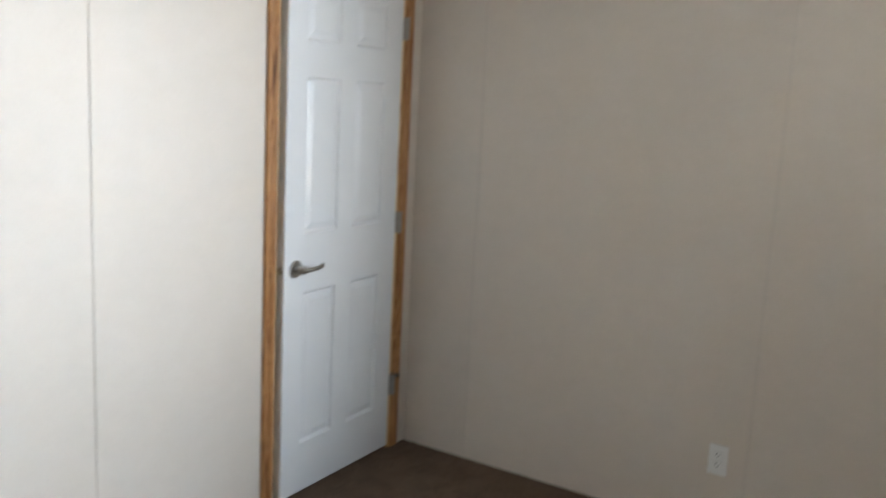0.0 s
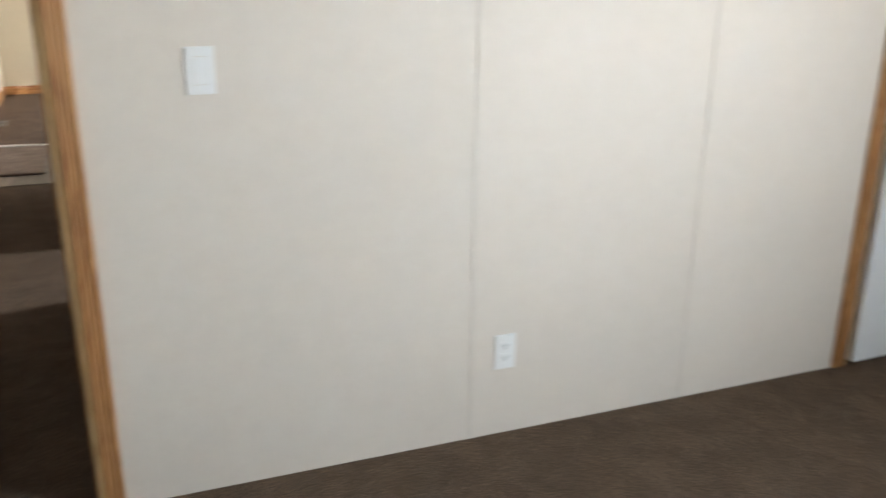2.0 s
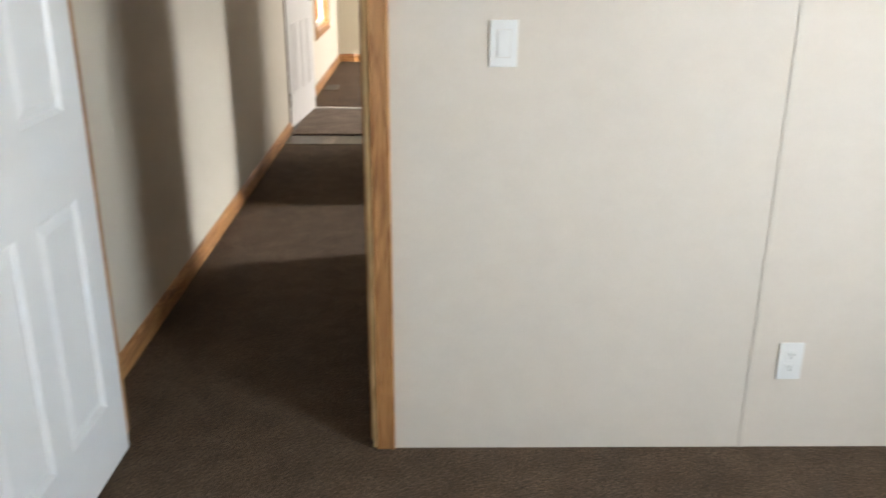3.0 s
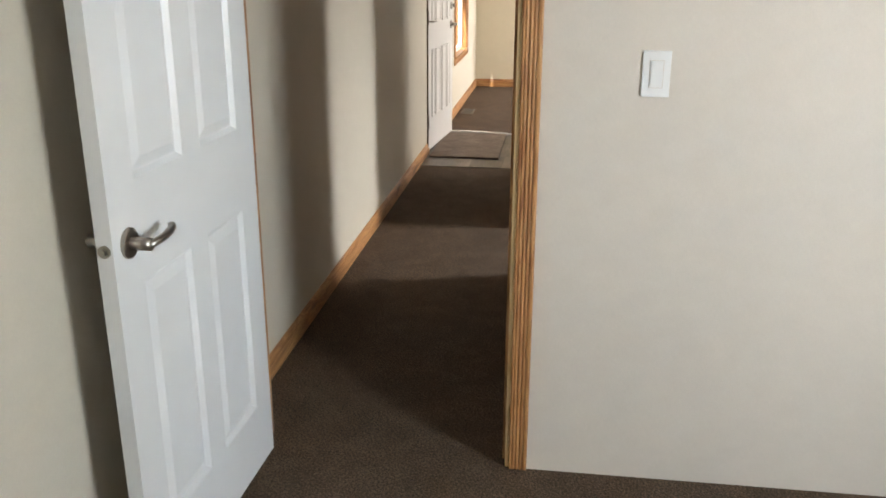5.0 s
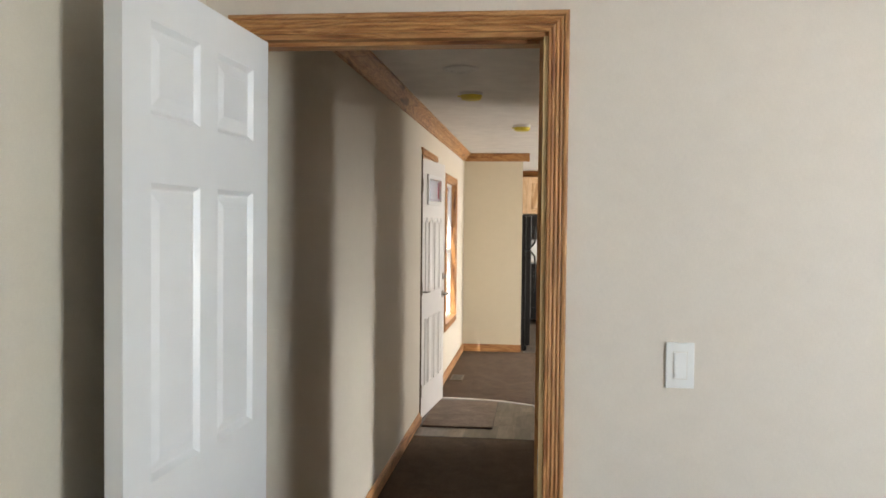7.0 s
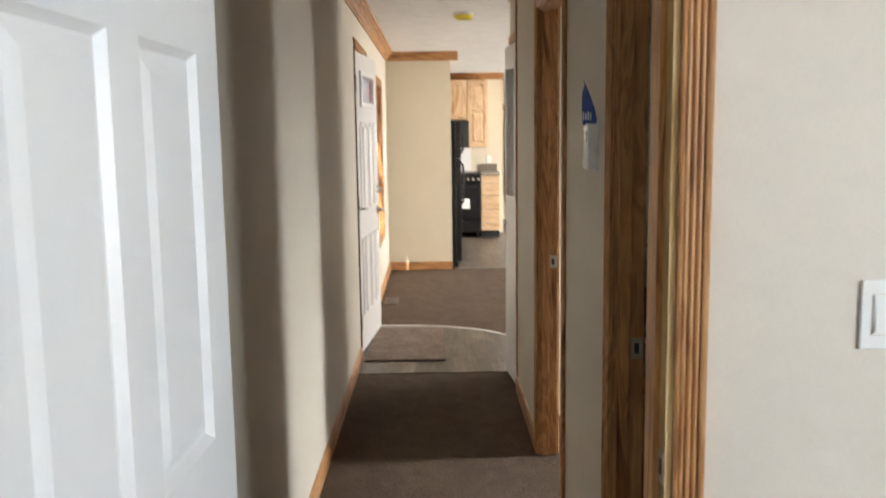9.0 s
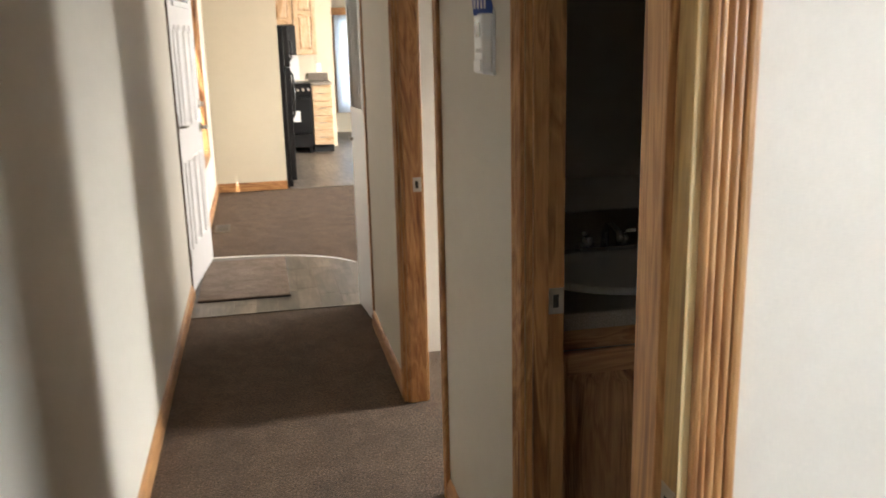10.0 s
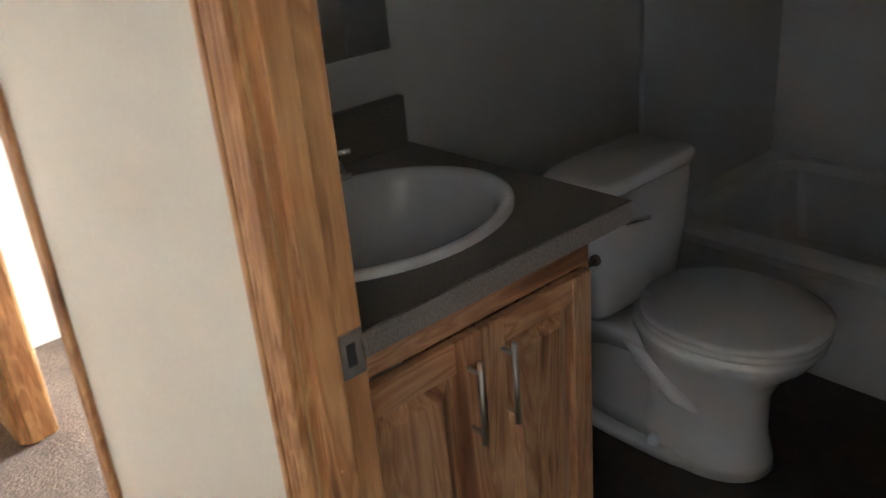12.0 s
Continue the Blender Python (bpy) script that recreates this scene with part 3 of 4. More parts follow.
run("baseboard", SKIRT, (DOOR_2[0] - 0.066, Y_RIGHT), (DOOR_3[1] + 0.001, Y_RIGHT), (0, -1), 0.001, M_WOOD_X, SK)
ZC = CEIL - 0.0905
run("crown", CROWN, (-WB, Y_LEFT), (X_PART, Y_LEFT), (0, 1), ZC, M_WOOD_X, CR)
run("crown", CROWN, (-WB, Y_RIGHT), (X_HALL_END, Y_RIGHT), (0, -1), ZC, M_WOOD_X, CR)
run("crown", CROWN, (X_PART, Y_LEFT + 0.001), (X_PART, -0.335 + 0.08), (1, 0), ZC, M_WOOD_Y, CR)
run("crown", CROWN, (X_FAR, Y_LEFT + 0.001), (X_FAR, 0.49), (1, 0), ZC, M_WOOD_Y, CR)

# ---- entry: vinyl floor, metal strip, mat, door, window ----
bm = bmesh.new()
arc = []
for k in range(33):
    t = k / 32
    arc.append((-4.60 - 0.565 * math.sqrt(max(0.0, 1 - (1 - t) ** 2.6)), 0.03 - t * (0.03 - Y_LEFT)))
poly = [(-3.84, Y_LEFT), (-3.84, Y_RIGHT), (X_HALL_END, Y_RIGHT), (X_HALL_END, 0.03), *arc]
lo = [bm.verts.new((x, y, 0.0005)) for x, y in poly]
hi = [bm.verts.new((x, y, 0.0025)) for x, y in poly]
bm.faces.new(hi)
for k in range(len(poly)):
    bm.faces.new((lo[k], lo[(k + 1) % len(poly)], hi[(k + 1) % len(poly)], hi[k]))
finish(bm)
entry_floor = structure(part("floor_entry", bm, M_COUNTER), "grey-brown wood-look vinyl planks at the entry")


def arc_x(y):
    t = (0.03 - y) / (0.03 - Y_LEFT)
    return -4.60 - 0.565 * math.sqrt(max(0.0, 1 - (1 - min(max(t, 0), 1)) ** 2.6))


def planks(parent, rows, width, x_end, pitch):
    """Laid planks that run along x, cut along the curved edge of the entry floor."""
    rng = random.Random(5)
    for r in range(rows):
        y0, y1 = Y_LEFT + r * width, min(Y_LEFT + (r + 1) * width, Y_RIGHT if r == rows - 1 else 9)
        y0, y1 = y0 + 0.0007, y1 - 0.0007
        left = max(arc_x(y0), arc_x(y1))
        x, first = x_end - rng.uniform(0.15, pitch), x_end
        while True:
            last = x < left + 0.12
            a, c = (left if last else x) + 0.0007, first - 0.0007
            bm = bmesh.new()
            if last:
                edge = [(arc_x(y0 + (y1 - y0) * q / 4) + 0.001, y0 + (y1 - y0) * q / 4) for q in range(5)]
            else:
                edge = [(a, y0), (a, y1)]
            ring = [*edge, (c, y1), (c, y0)]
            cx, cy = sum(p[0] for p in ring) / len(ring), sum(p[1] for p in ring) / len(ring)
            top = [(px + (0.0008 if px < cx else -0.0008), py + (0.0008 if py < cy else -0.0008)) for px, py in ring]
            loft(bm, [[(px, py, 0.0026) for px, py in ring], [(px, py, 0.0038) for px, py in ring], [(px, py, 0.0045) for px, py in top]])
            part("plank", bm, M_PLANK, parent)
            if last:
                break
            first, x = x, x - rng.uniform(0.75, 1.0) * pitch


planks(entry_floor, 8, (Y_RIGHT - Y_LEFT) / 8, -3.839, 0.62)
bm = bmesh.new()
loft(bm, [[(x - 0.0, y, 0.003), (x - 0.03, y, 0.003), (x - 0.027, y, 0.010), (x - 0.015, y, 0.013), (x - 0.003, y, 0.010)] for x, y in arc])
structure(part("trim_threshold", bm, M_ALU), "curved metal carpet edge strip")
bm = bmesh.new()
box(bm, -5.05, -4.12, -0.985, -0.462, 0.005, 0.017)
finish(bm, 0.006)
dm = thing("doormat", "brown-grey pile doormat on the entry floor", "doormat")
part("mat_top", bm, M_MAT, dm)
block("rubber_edge", -5.052, -4.114, -0.987, -0.460, 0.0046, 0.0085, M_DARK, dm, "dark rubber edge")

fr = structure(thing("entry_frame", "wooden frame of the entrance door", "door frame"))
for x0, x1 in ((ENTRY[0], ENTRY[0] + 0.02), (ENTRY[1] - 0.02, ENTRY[1])):
    block("jamb", x0, x1, OUT_L, Y_LEFT, 0.002, 2.03, M_BROWNPLATE if x1 == ENTRY[1] else M_DOOR, fr)
block("head_jamb", ENTRY[0], ENTRY[1], OUT_L, Y_LEFT, 2.01, 2.03, M_WOOD_X, fr)
casing_run((ENTRY[0], Y_LEFT + 0.001, 0.003), (ENTRY[0], Y_LEFT + 0.001, 2.03), (-1, 0, 0), (0, 1, 0), M_WOOD_V, fr, 0, 1)
# added dark strip that draws the shaded gap at the hinge edge
block("hinge_gap_strip", ENTRY[1] + 0.001, ENTRY[1] + 0.024, Y_LEFT + 0.0005, Y_LEFT + 0.010, 0.05, 2.03, M_BROWNPLATE, fr, "dark brown strip standing in for the shaded hinge gap", bevel=0.002)
block("strip_foot", ENTRY[1] + 0.001, ENTRY[1] + 0.030, Y_LEFT + 0.0005, Y_LEFT + 0.016, 0.002, 0.05, M_PALE, fr, "bare pale wood foot", bevel=0.002)
casing_run((ENTRY[0], Y_LEFT + 0.001, 2.03), (ENTRY[1], Y_LEFT + 0.001, 2.03), (0, 0, 1), (0, 1, 0), M_WOOD_X, fr, 1, 1, "head_casing")
block("threshold", ENTRY[0], ENTRY[1], OUT_L - 0.02, Y_LEFT, 0.001, 0.012, M_ALU, fr)

EW, EH = 0.87, 1.99
ed = thing("entrance_door", "white embossed entrance door with a small top light, slightly open", "door", pose(ENTRY[1] - 0.022, Y_LEFT, 0.018, 0, 0, 180 - 5.2))
bm = bmesh.new()
T = 0.042
L0, L1, LZ0, LZ1 = 0.20, 0.66, 1.67, 1.845
for bx in ((0, EW, -0.0, T, 0, LZ0), (0, EW, 0, T, LZ1, EH), (0, L0, 0, T, LZ0, LZ1), (L1, EW, 0, T, LZ0, LZ1)):
    box(bm, *bx)
finish(bm)
part("leaf", bm, M_ENTRY, ed)
for z0, z1 in ((0.24, 0.76), (0.95, 1.54)):
    for x0, x1 in ((0.12, 0.22), (0.25, 0.41), (0.46, 0.62), (0.65, 0.75)):
        for y, way in ((0, -1), (T, 1)):
            bm = bmesh.new()
            xm, rise = (x0 + x1) / 2, 0.035 if z1 > 1 else 0.0
            loft(bm, [[(x0 + d, y + way * h, z0 + d), (x1 - d, y + way * h, z0 + d), (x1 - d, y + way * h, z1 - d - rise), (xm, y + way * h, z1 - d), (x0 + d, y + way * h, z1 - d - rise)] for d, h in ((0.0, 0.0), (0.004, 0.008), (0.012, 0.008), (0.020, 0.002))])
            part("panel", bm, M_ENTRY, ed)
for y, way in ((0, -1), (T, 1)):
    bm = bmesh.new()
    y0, y1 = min(y, y + way * 0.014), max(y, y + way * 0.014)
    for bx in ((L0 - 0.03, L1 + 0.03, y0, y1, LZ0 - 0.03, LZ0), (L0 - 0.03, L1 + 0.03, y0, y1, LZ1, LZ1 + 0.03), (L0 - 0.03, L0, y0, y1, LZ0, LZ1), (L1, L1 + 0.03, y0, y1, LZ0, LZ1)):
        box(bm, *bx)
    finish(bm)
    part("light_frame", bm, M_PLASTIC, ed)
g = block("pane", L0, L1, 0.004, 0.007, LZ0, LZ1, M_GLASS, ed, "small frosted door light")
g.visible_shadow = False
block("tape", L1 - 0.055, L1 - 0.005, 0.0075, 0.0085, LZ0 + 0.02, LZ1 - 0.02, M_RED, ed, "strip of red tape on the glass")
lever(ed, EW - 0.07, 0.90, 0.0, -1, -1)
bm = bmesh.new()
disc(bm, (EW - 0.07, 0, 1.05), (0, -1, 0), 0.03, 0.014, r2=0.024)
box(bm, EW - 0.075, EW - 0.065, -0.035, -0.012, 1.035, 1.065)
part("deadbolt", bm, M_NICKEL, ed, "nickel deadbolt turn")
bm = bmesh.new()
tube(bm, [(0.04, 0, 0.97), (0.04, -0.04, 0.97), (0.10, -0.045, 0.97)], 0.006, 10)
part("door_guard", bm, M_NICKEL, ed, "small nickel guard arm")
for z in (0.22, 1.0, 1.78):
    bm = bmesh.new()
    tube(bm, [(-0.006, -0.006, z - 0.05), (-0.006, -0.006, z + 0.05)], 0.007, 10)
    part("hinge", bm, M_BROWNPLATE, ed)


def window(name, axis, lo, hi, sill, head, inner, outer, way, label, curtain=False, wide=M_WOOD_X, blinds=False):
    """A window in a wall; axis: the way the wall runs; way: from the outside to the room."""
    w = structure(thing(name, label, "window"))

    def bx(nm, a0, a1, c0, c1, z0, z1, material, lab=""):
        c0, c1 = min(c0, c1), max(c0, c1)
        return block(nm, *((a0, a1, c0, c1) if axis == 0 else (c0, c1, a0, a1)), z0, z1, material, w, lab)
    t = 0.018
    bx("window_lining", lo, lo + t, outer, inner, sill, head, M_WOOD_V)
    bx("window_lining", hi - t, hi, outer, inner, sill, head, M_WOOD_V)
    bx("window_lining", lo + t, hi - t, outer, inner, head - t, head, wide)
    bx("window_sill", lo + t, hi - t, outer, inner + way * 0.02, sill, sill + t, wide)
    mid = (inner + outer) / 2
    for a0, a1, z0, z1 in ((lo + t, lo + t + 0.035, sill + t, head - t), (hi - t - 0.035, hi - t, sill + t, head - t), (lo + t + 0.035, hi - t - 0.035, sill + t, sill + t + 0.035), (lo + t + 0.035, hi - t - 0.035, head - t - 0.035, head - t), (lo + t + 0.035, hi - t - 0.035, (sill + head) / 2 - 0.018, (sill + head) / 2 + 0.018)):
        bx("window_frame", a0, a1, mid - 0.02, mid + 0.02, z0, z1, M_PLASTIC, "white vinyl frame")
    p = bx("pane", lo + t + 0.035, hi - t - 0.035, mid - 0.002, mid + 0.002, sill + t + 0.035, head - t - 0.035, M_GLASS)
    p.visible_shadow = False

    def pt(a, c, z):
        return (a, c, z) if axis == 0 else (c, a, z)
    c = inner + way * 0.001
    casing_run(pt(lo, c, sill), pt(lo, c, head), pt(-1, 0, 0), pt(0, way, 0), M_WOOD_V, w, 1, 1)
    casing_run(pt(hi, c, sill), pt(hi, c, head), pt(1, 0, 0), pt(0, way, 0), M_WOOD_V, w, 1, 1)
    casing_run(pt(lo, c, head), pt(hi, c, head), (0, 0, 1), pt(0, way, 0), wide, w, 1, 1)
    casing_run(pt(lo, c, sill), pt(hi, c, sill), (0, 0, -1), pt(0, way, 0), wide, w, 1, 1)
    return w


window("window_1", 0, *WIN_H, Y_LEFT, OUT_L, 1, "wood-trimmed front window")
window("window_2", 0, *BED2_WIN, Y_END, Y_END + 0.13, -1, "wood-trimmed window of the second room")
window("window_3", 0, *LIV_WINS[0], Y_END, Y_END + 0.13, -1, "wood-trimmed living room window")
window("window_4", 0, *LIV_WINS[1], Y_END, Y_END + 0.13, -1, "wood-trimmed kitchen window")
window("window_5", 0, *BED_WIN, Y_END, Y_END + 0.13, -1, "wood-trimmed wide bedroom window")
window("window_6", 1, *FAR_WIN, -13.3, -13.4, 1, "wood-trimmed window behind a white curtain", wide=M_WOOD_Y)

# ---- switch, outlets, thermostat ----


def plate(m, kind, label):
    """A wall plate; its face looks along +x of its pose."""
    s = thing("light_switch" if kind == "switch" else "wall_outlet", label, "light switch" if kind == "switch" else "outlet", m)
    bm = bmesh.new()
    box(bm, 0, 0.006, -0.035, 0.035, -0.0575, 0.0575)
    finish(bm, 0.0025)
    part("cover_plate", bm, M_PLASTIC, s)
    if kind == "switch":
        block("gap_ring", 0.0055, 0.0064, -0.0175, 0.0175, -0.0345, 0.0345, M_BATTEN, s)
        block("surround", 0.0055, 0.0080, -0.0162, 0.0162, -0.0332, 0.0332, M_PLASTIC, s, bevel=0.0006, segments=1)
        bm = bmesh.new()
        loft(bm, [[(0.0078, -0.0125, z), (0.0078, 0.0125, z), (x, 0.0125, z), (x, -0.0125, z)] for z, x in ((-0.029, 0.0108), (0.0, 0.0092), (0.029, 0.0086))])
        part("rocker", bm, M_PLASTIC, s)
    else:
        for z in (-0.0195, 0.0195):
            bm = bmesh.new()
            box(bm, 0.0055, 0.0085, -0.0165, 0.0165, z - 0.0145, z + 0.0145)
            finish(bm, 0.0012, 1)
            r = part("socket", bm, M_PLASTIC, s)
            for y, hh in ((-0.0065, 0.0045), (0.0065, 0.0035)):
                block("slot", 0.0084, 0.0088, y - 0.0010, y + 0.0010, z - hh + 0.003, z + hh + 0.003, M_DARK, r)
            bm = bmesh.new()
            disc(bm, (0.0084, 0, z - 0.007), (1, 0, 0), 0.0024, 0.0004, 12)
            part("earth_hole", bm, M_DARK, r)
    for z in ((-0.048, 0.048) if kind == "switch" else (0.0,)):
        bm = bmesh.new()
        disc(bm, (0.0055, 0, z), (1, 0, 0), 0.003, 0.001, 12)
        part("screw", bm, M_PLASTIC, s)
    return s


plate(pose(0.0, 0.213, 1.172), "switch", "white rocker light switch on the cream bedroom wall")
plate(pose(0.0, 1.058, 0.286), "outlet", "white double outlet low on the cream bedroom wall")
plate(pose(1.406, Y_END, 0.290, 0, 0, -90), "outlet", "white double outlet low on the shaded bedroom wall")
plate(pose(X_FAR, 0.28, 1.09, 0, 0, 0), "outlet", "white outlet above the kitchen counter")

th = thing("thermostat", "white wall thermostat in the hallway with a blue leaflet behind it", "thermostat", pose(-1.085, Y_RIGHT, 1.434, 0, 0, -90))
block("back_plate", 0, 0.006, -0.04, 0.04, -0.07, 0.07, M_PLASTIC, th, bevel=0.0015)
block("case", 0.006, 0.030, -0.036, 0.036, -0.066, 0.062, M_PLASTIC, th, bevel=0.004)
block("screen", 0.0295, 0.031, -0.022, 0.018, 0.012, 0.044, M_LCD, th)
for y in (-0.016, 0.0, 0.016):
    block("button", 0.0295, 0.0325, y - 0.005, y + 0.005, -0.022, -0.012, M_PLASTIC, th, bevel=0.001)
block("lid", 0.0295, 0.033, -0.03, 0.03, -0.062, -0.036, M_PLASTIC, th, bevel=0.001)
lf = thing("leaflet", "blue folded leaflet sticking out above the thermostat", "leaflet", pose(-1.085, Y_RIGHT - 0.006, 1.502, 0, 0, -58))
bm = bmesh.new()
loft(bm, [[(0.002 + o, -0.030 + a, z), (0.0035 + o, -0.030 + a, z), (0.0035 + o * 1.3, 0.034 - a * 0.4, z + 0.015 * o * 20), (0.002 + o * 1.3, 0.034 - a * 0.4, z + 0.015 * o * 20)] for z, o, a in ((-0.01, 0.012, 0.0), (0.03, 0.020, 0.004), (0.075, 0.034, 0.020), (0.100, 0.042, 0.040))])
sheet = part("sheet", bm, M_BLUE, lf)
for k, y in enumerate((-0.014, -0.004, 0.006, 0.016)):
    block("print_line", 0.0270, 0.0285, y - 0.002, y + 0.002, 0.004, 0.028 - 0.004 * (k % 2), M_PAPER, sheet)

# ---- hallway ceiling ----


def detector(x, y, label, cover=M_YELLOW):
    d = thing("smoke_alarm", label, "smoke alarm", pose(x, y, CEIL, 180))
    bm = bmesh.new()
    disc(bm, (0, 0, 0), (0, 0, 1), 0.072, 0.018)
    part("base", bm, M_PLASTIC, d)
    bm = bmesh.new()
    rings = [oval(0, 0, z, r, r, 28) for z, r in ((0.016, 0.066), (0.030, 0.066), (0.044, 0.060), (0.048, 0.045))]
    loft(bm, rings)
    part("dust_cover", bm, cover, d, smooth=True)
    bm = bmesh.new()
    box(bm, -0.015, 0.015, 0.062, 0.085, 0.02, 0.026)
    part("pull_tab", bm, cover, d)


detector(-3.18, -0.57, "round smoke alarm on the ceiling under a yellow dust cover")
detector(-5.0, -0.29, "second smoke alarm under a yellow dust cover")
v = thing("ceiling_vent", "round white ceiling vent in the hallway", "vent", pose(-2.33, -0.56, CEIL, 180))
for r0, r1, z in ((0.095, 0.080, 0.0), (0.070, 0.055, 0.004), (0.045, 0.030, 0.008)):
    bm = bmesh.new()
    loft(bm, [oval(0, 0, zz, r, r, 32) for zz, r in ((z, r0), (z + 0.010, r0 - 0.004), (z + 0.014, r1), (z + 0.004, r1 - 0.003))])
    part("louvre_ring", bm, M_PLASTIC, v, smooth=True)
fv = thing("floor_vent", "brown slotted floor register in the carpet", "vent", pose(-6.19, -0.915, 0.0))
block("rim", -0.15, 0.15, -0.06, 0.06, 0.001, 0.006, M_BROWNPLATE, fv)
for k in range(9):
    block("slot", -0.13 + k * 0.03, -0.118 + k * 0.03, -0.045, 0.045, 0.0055, 0.0065, M_DARK, fv)

# ---- bathroom ----
XB = X_BATH
block_floor = structure(block("floor_bath", XB, -WB, YI, 2.36, 0.0005, 0.004, plain("dark_bath_vinyl", (0.05, 0.038, 0.03), 0.35, vary=0.3, scale=20)), "dark brown vinyl bathroom floor")
VAN_Y0, VAN_Y1, VAN_X1 = YI + 0.004, 0.648, -1.036
vc = thing("vanity_cabinet", "hickory bathroom vanity cabinet with two panelled doors and long bar pulls", "vanity cabinet")
for nm, bx in (("side_panel", (XB, VAN_X1, VAN_Y0, VAN_Y0 + 0.016, 0.09, 0.785)), ("side_panel", (XB, VAN_X1, VAN_Y1 - 0.016, VAN_Y1, 0.09, 0.785)),
               ("bottom_panel", (XB, VAN_X1, VAN_Y0 + 0.016, VAN_Y1 - 0.016, 0.09, 0.106)), ("toe_kick", (XB, VAN_X1 - 0.06, VAN_Y0, VAN_Y1, 0.004, 0.0895))):
    block(nm, *bx, M_HICK, vc)
block("face_rail", VAN_X1, VAN_X1 + 0.018, VAN_Y0, VAN_Y1, 0.722, 0.785, M_HICK_Y, vc, bevel=0.002)
for a, c in ((VAN_Y0, VAN_Y0 + 0.03), (VAN_Y1 - 0.035, VAN_Y1)):
    block("face_stile", VAN_X1, VAN_X1 + 0.018, a, c, 0.09, 0.722, M_HICK, vc, bevel=0.002)
block("face_rail", VAN_X1, VAN_X1 + 0.018, VAN_Y0 + 0.03, VAN_Y1 - 0.035, 0.09, 0.13, M_HICK_Y, vc, bevel=0.002)


def cabinet_door(parent, m, w, h, mv, mh, rail=0.055, split=None, pull=None):
    """A raised-panel cabinet door facing +x of its pose; y from 0 to w."""
    d = new("door")
    d.parent, d.matrix_parent_inverse = parent, Matrix.Identity(4)
    d.matrix_basis = m
    t = 0.019
    for a, c in ((0, rail), (w - rail, w)):
        block("stile", 0, t, a, c, 0, h, mv, d, bevel=0.003)
    zs = [0, rail, h - rail, h] if split is None else [0, rail, split - rail / 2, split + rail / 2, h - rail, h]
    for z0, z1 in zip(zs[::2], zs[1::2]):
        block("rail", 0, t - 0.0006, rail, w - rail, z0, z1, mh, d, bevel=0.003)
    for z0, z1 in zip(zs[1::2], zs[2::2]):
        bm = bmesh.new()
        rings = [(0.003, 0.0), (0.004, 0.008), (0.0165, 0.032), (0.0165, 0.035)]
        vs = [[(x, rail + g, z0 + g), (x, w - rail - g, z0 + g), (x, w - rail - g, z1 - g), (x, rail + g, z1 - g)] for x, g in rings]
        loft(bm, vs)
        part("raised_panel", bm, mv, d)
    if pull:
        y, z0, z1 = pull
        bm = bmesh.new()
        tube(bm, [(t + 0.028, y, z0), (t + 0.028, y, z1)], 0.005, 12)
        part("bar_pull", bm, M_PULL, d, "brushed steel bar pull", smooth=True)
        for z in (z0 + 0.02, z1 - 0.02):
            bm = bmesh.new()
            tube(bm, [(t, y, z), (t + 0.028, y, z)], 0.004, 10)
            part("pull_post", bm, M_PULL, d)
    return d


SPLIT = 0.362
cabinet_door(vc, pose(VAN_X1 + 0.0185, VAN_Y0 + 0.012, 0.105), SPLIT - VAN_Y0 - 0.014, 0.615, M_HICK, M_HICK_Y, pull=(SPLIT - VAN_Y0 - 0.014 - 0.032, 0.428, 0.580))
cabinet_door(vc, pose(VAN_X1 + 0.0185, SPLIT + 0.002, 0.105), VAN_Y1 - 0.020 - SPLIT, 0.615, M_HICK, M_HICK_Y, rail=0.048, pull=(0.040, 0.428, 0.580))

tp = thing("paper_holder", "dark metal toilet paper holder, empty, on the end of the vanity", "toilet paper holder")
for x in (VAN_X1 - 0.005, VAN_X1 - 0.155):
    bm = bmesh.new()
    disc(bm, (x, VAN_Y1 + 0.0003, 0.700), (0, 1, 0), 0.017, 0.007, 20, r2=0.013)
    tube(bm, [(x, VAN_Y1 + 0.006, 0.700), (x, VAN_Y1 + 0.045, 0.700)], 0.007, 10)
    disc(bm, (x, VAN_Y1 + 0.043, 0.700), (0, 1, 0), 0.011, 0.010, 16, r2=0.007)
    part("post", bm, M_BROWNPLATE, tp)

CT = 0.823
ct = thing("vanity_countertop", "speckled brown laminate countertop with a backsplash on the vanity", "countertop")
SX, SY, SA, SB = -1.275, 0.385, 0.212, 0.272
CX0, CX1, CY0, CY1 = XB, -0.986, YI + 0.002, 0.722
bm = bmesh.new()
n = 40
inner_lo = [bm.verts.new(p) for p in oval(SX, SY, CT - 0.036, SA - 0.01, SB - 0.01, n)]
inner_hi = [bm.verts.new(p) for p in oval(SX, SY, CT, SA - 0.01, SB - 0.01, n)]


def rim_pt(k, z):
    t = 2 * math.pi * k / n
    u, w2 = math.cos(t), math.sin(t)
    sx = (CX1 - SX) / u if u > 1e-6 else ((CX0 - SX) / u if u < -1e-6 else 1e9)
    sy = (CY1 - SY) / w2 if w2 > 1e-6 else ((CY0 - SY) / w2 if w2 < -1e-6 else 1e9)
    s = min(sx, sy)
    return (SX + u * s, SY + w2 * s, z)


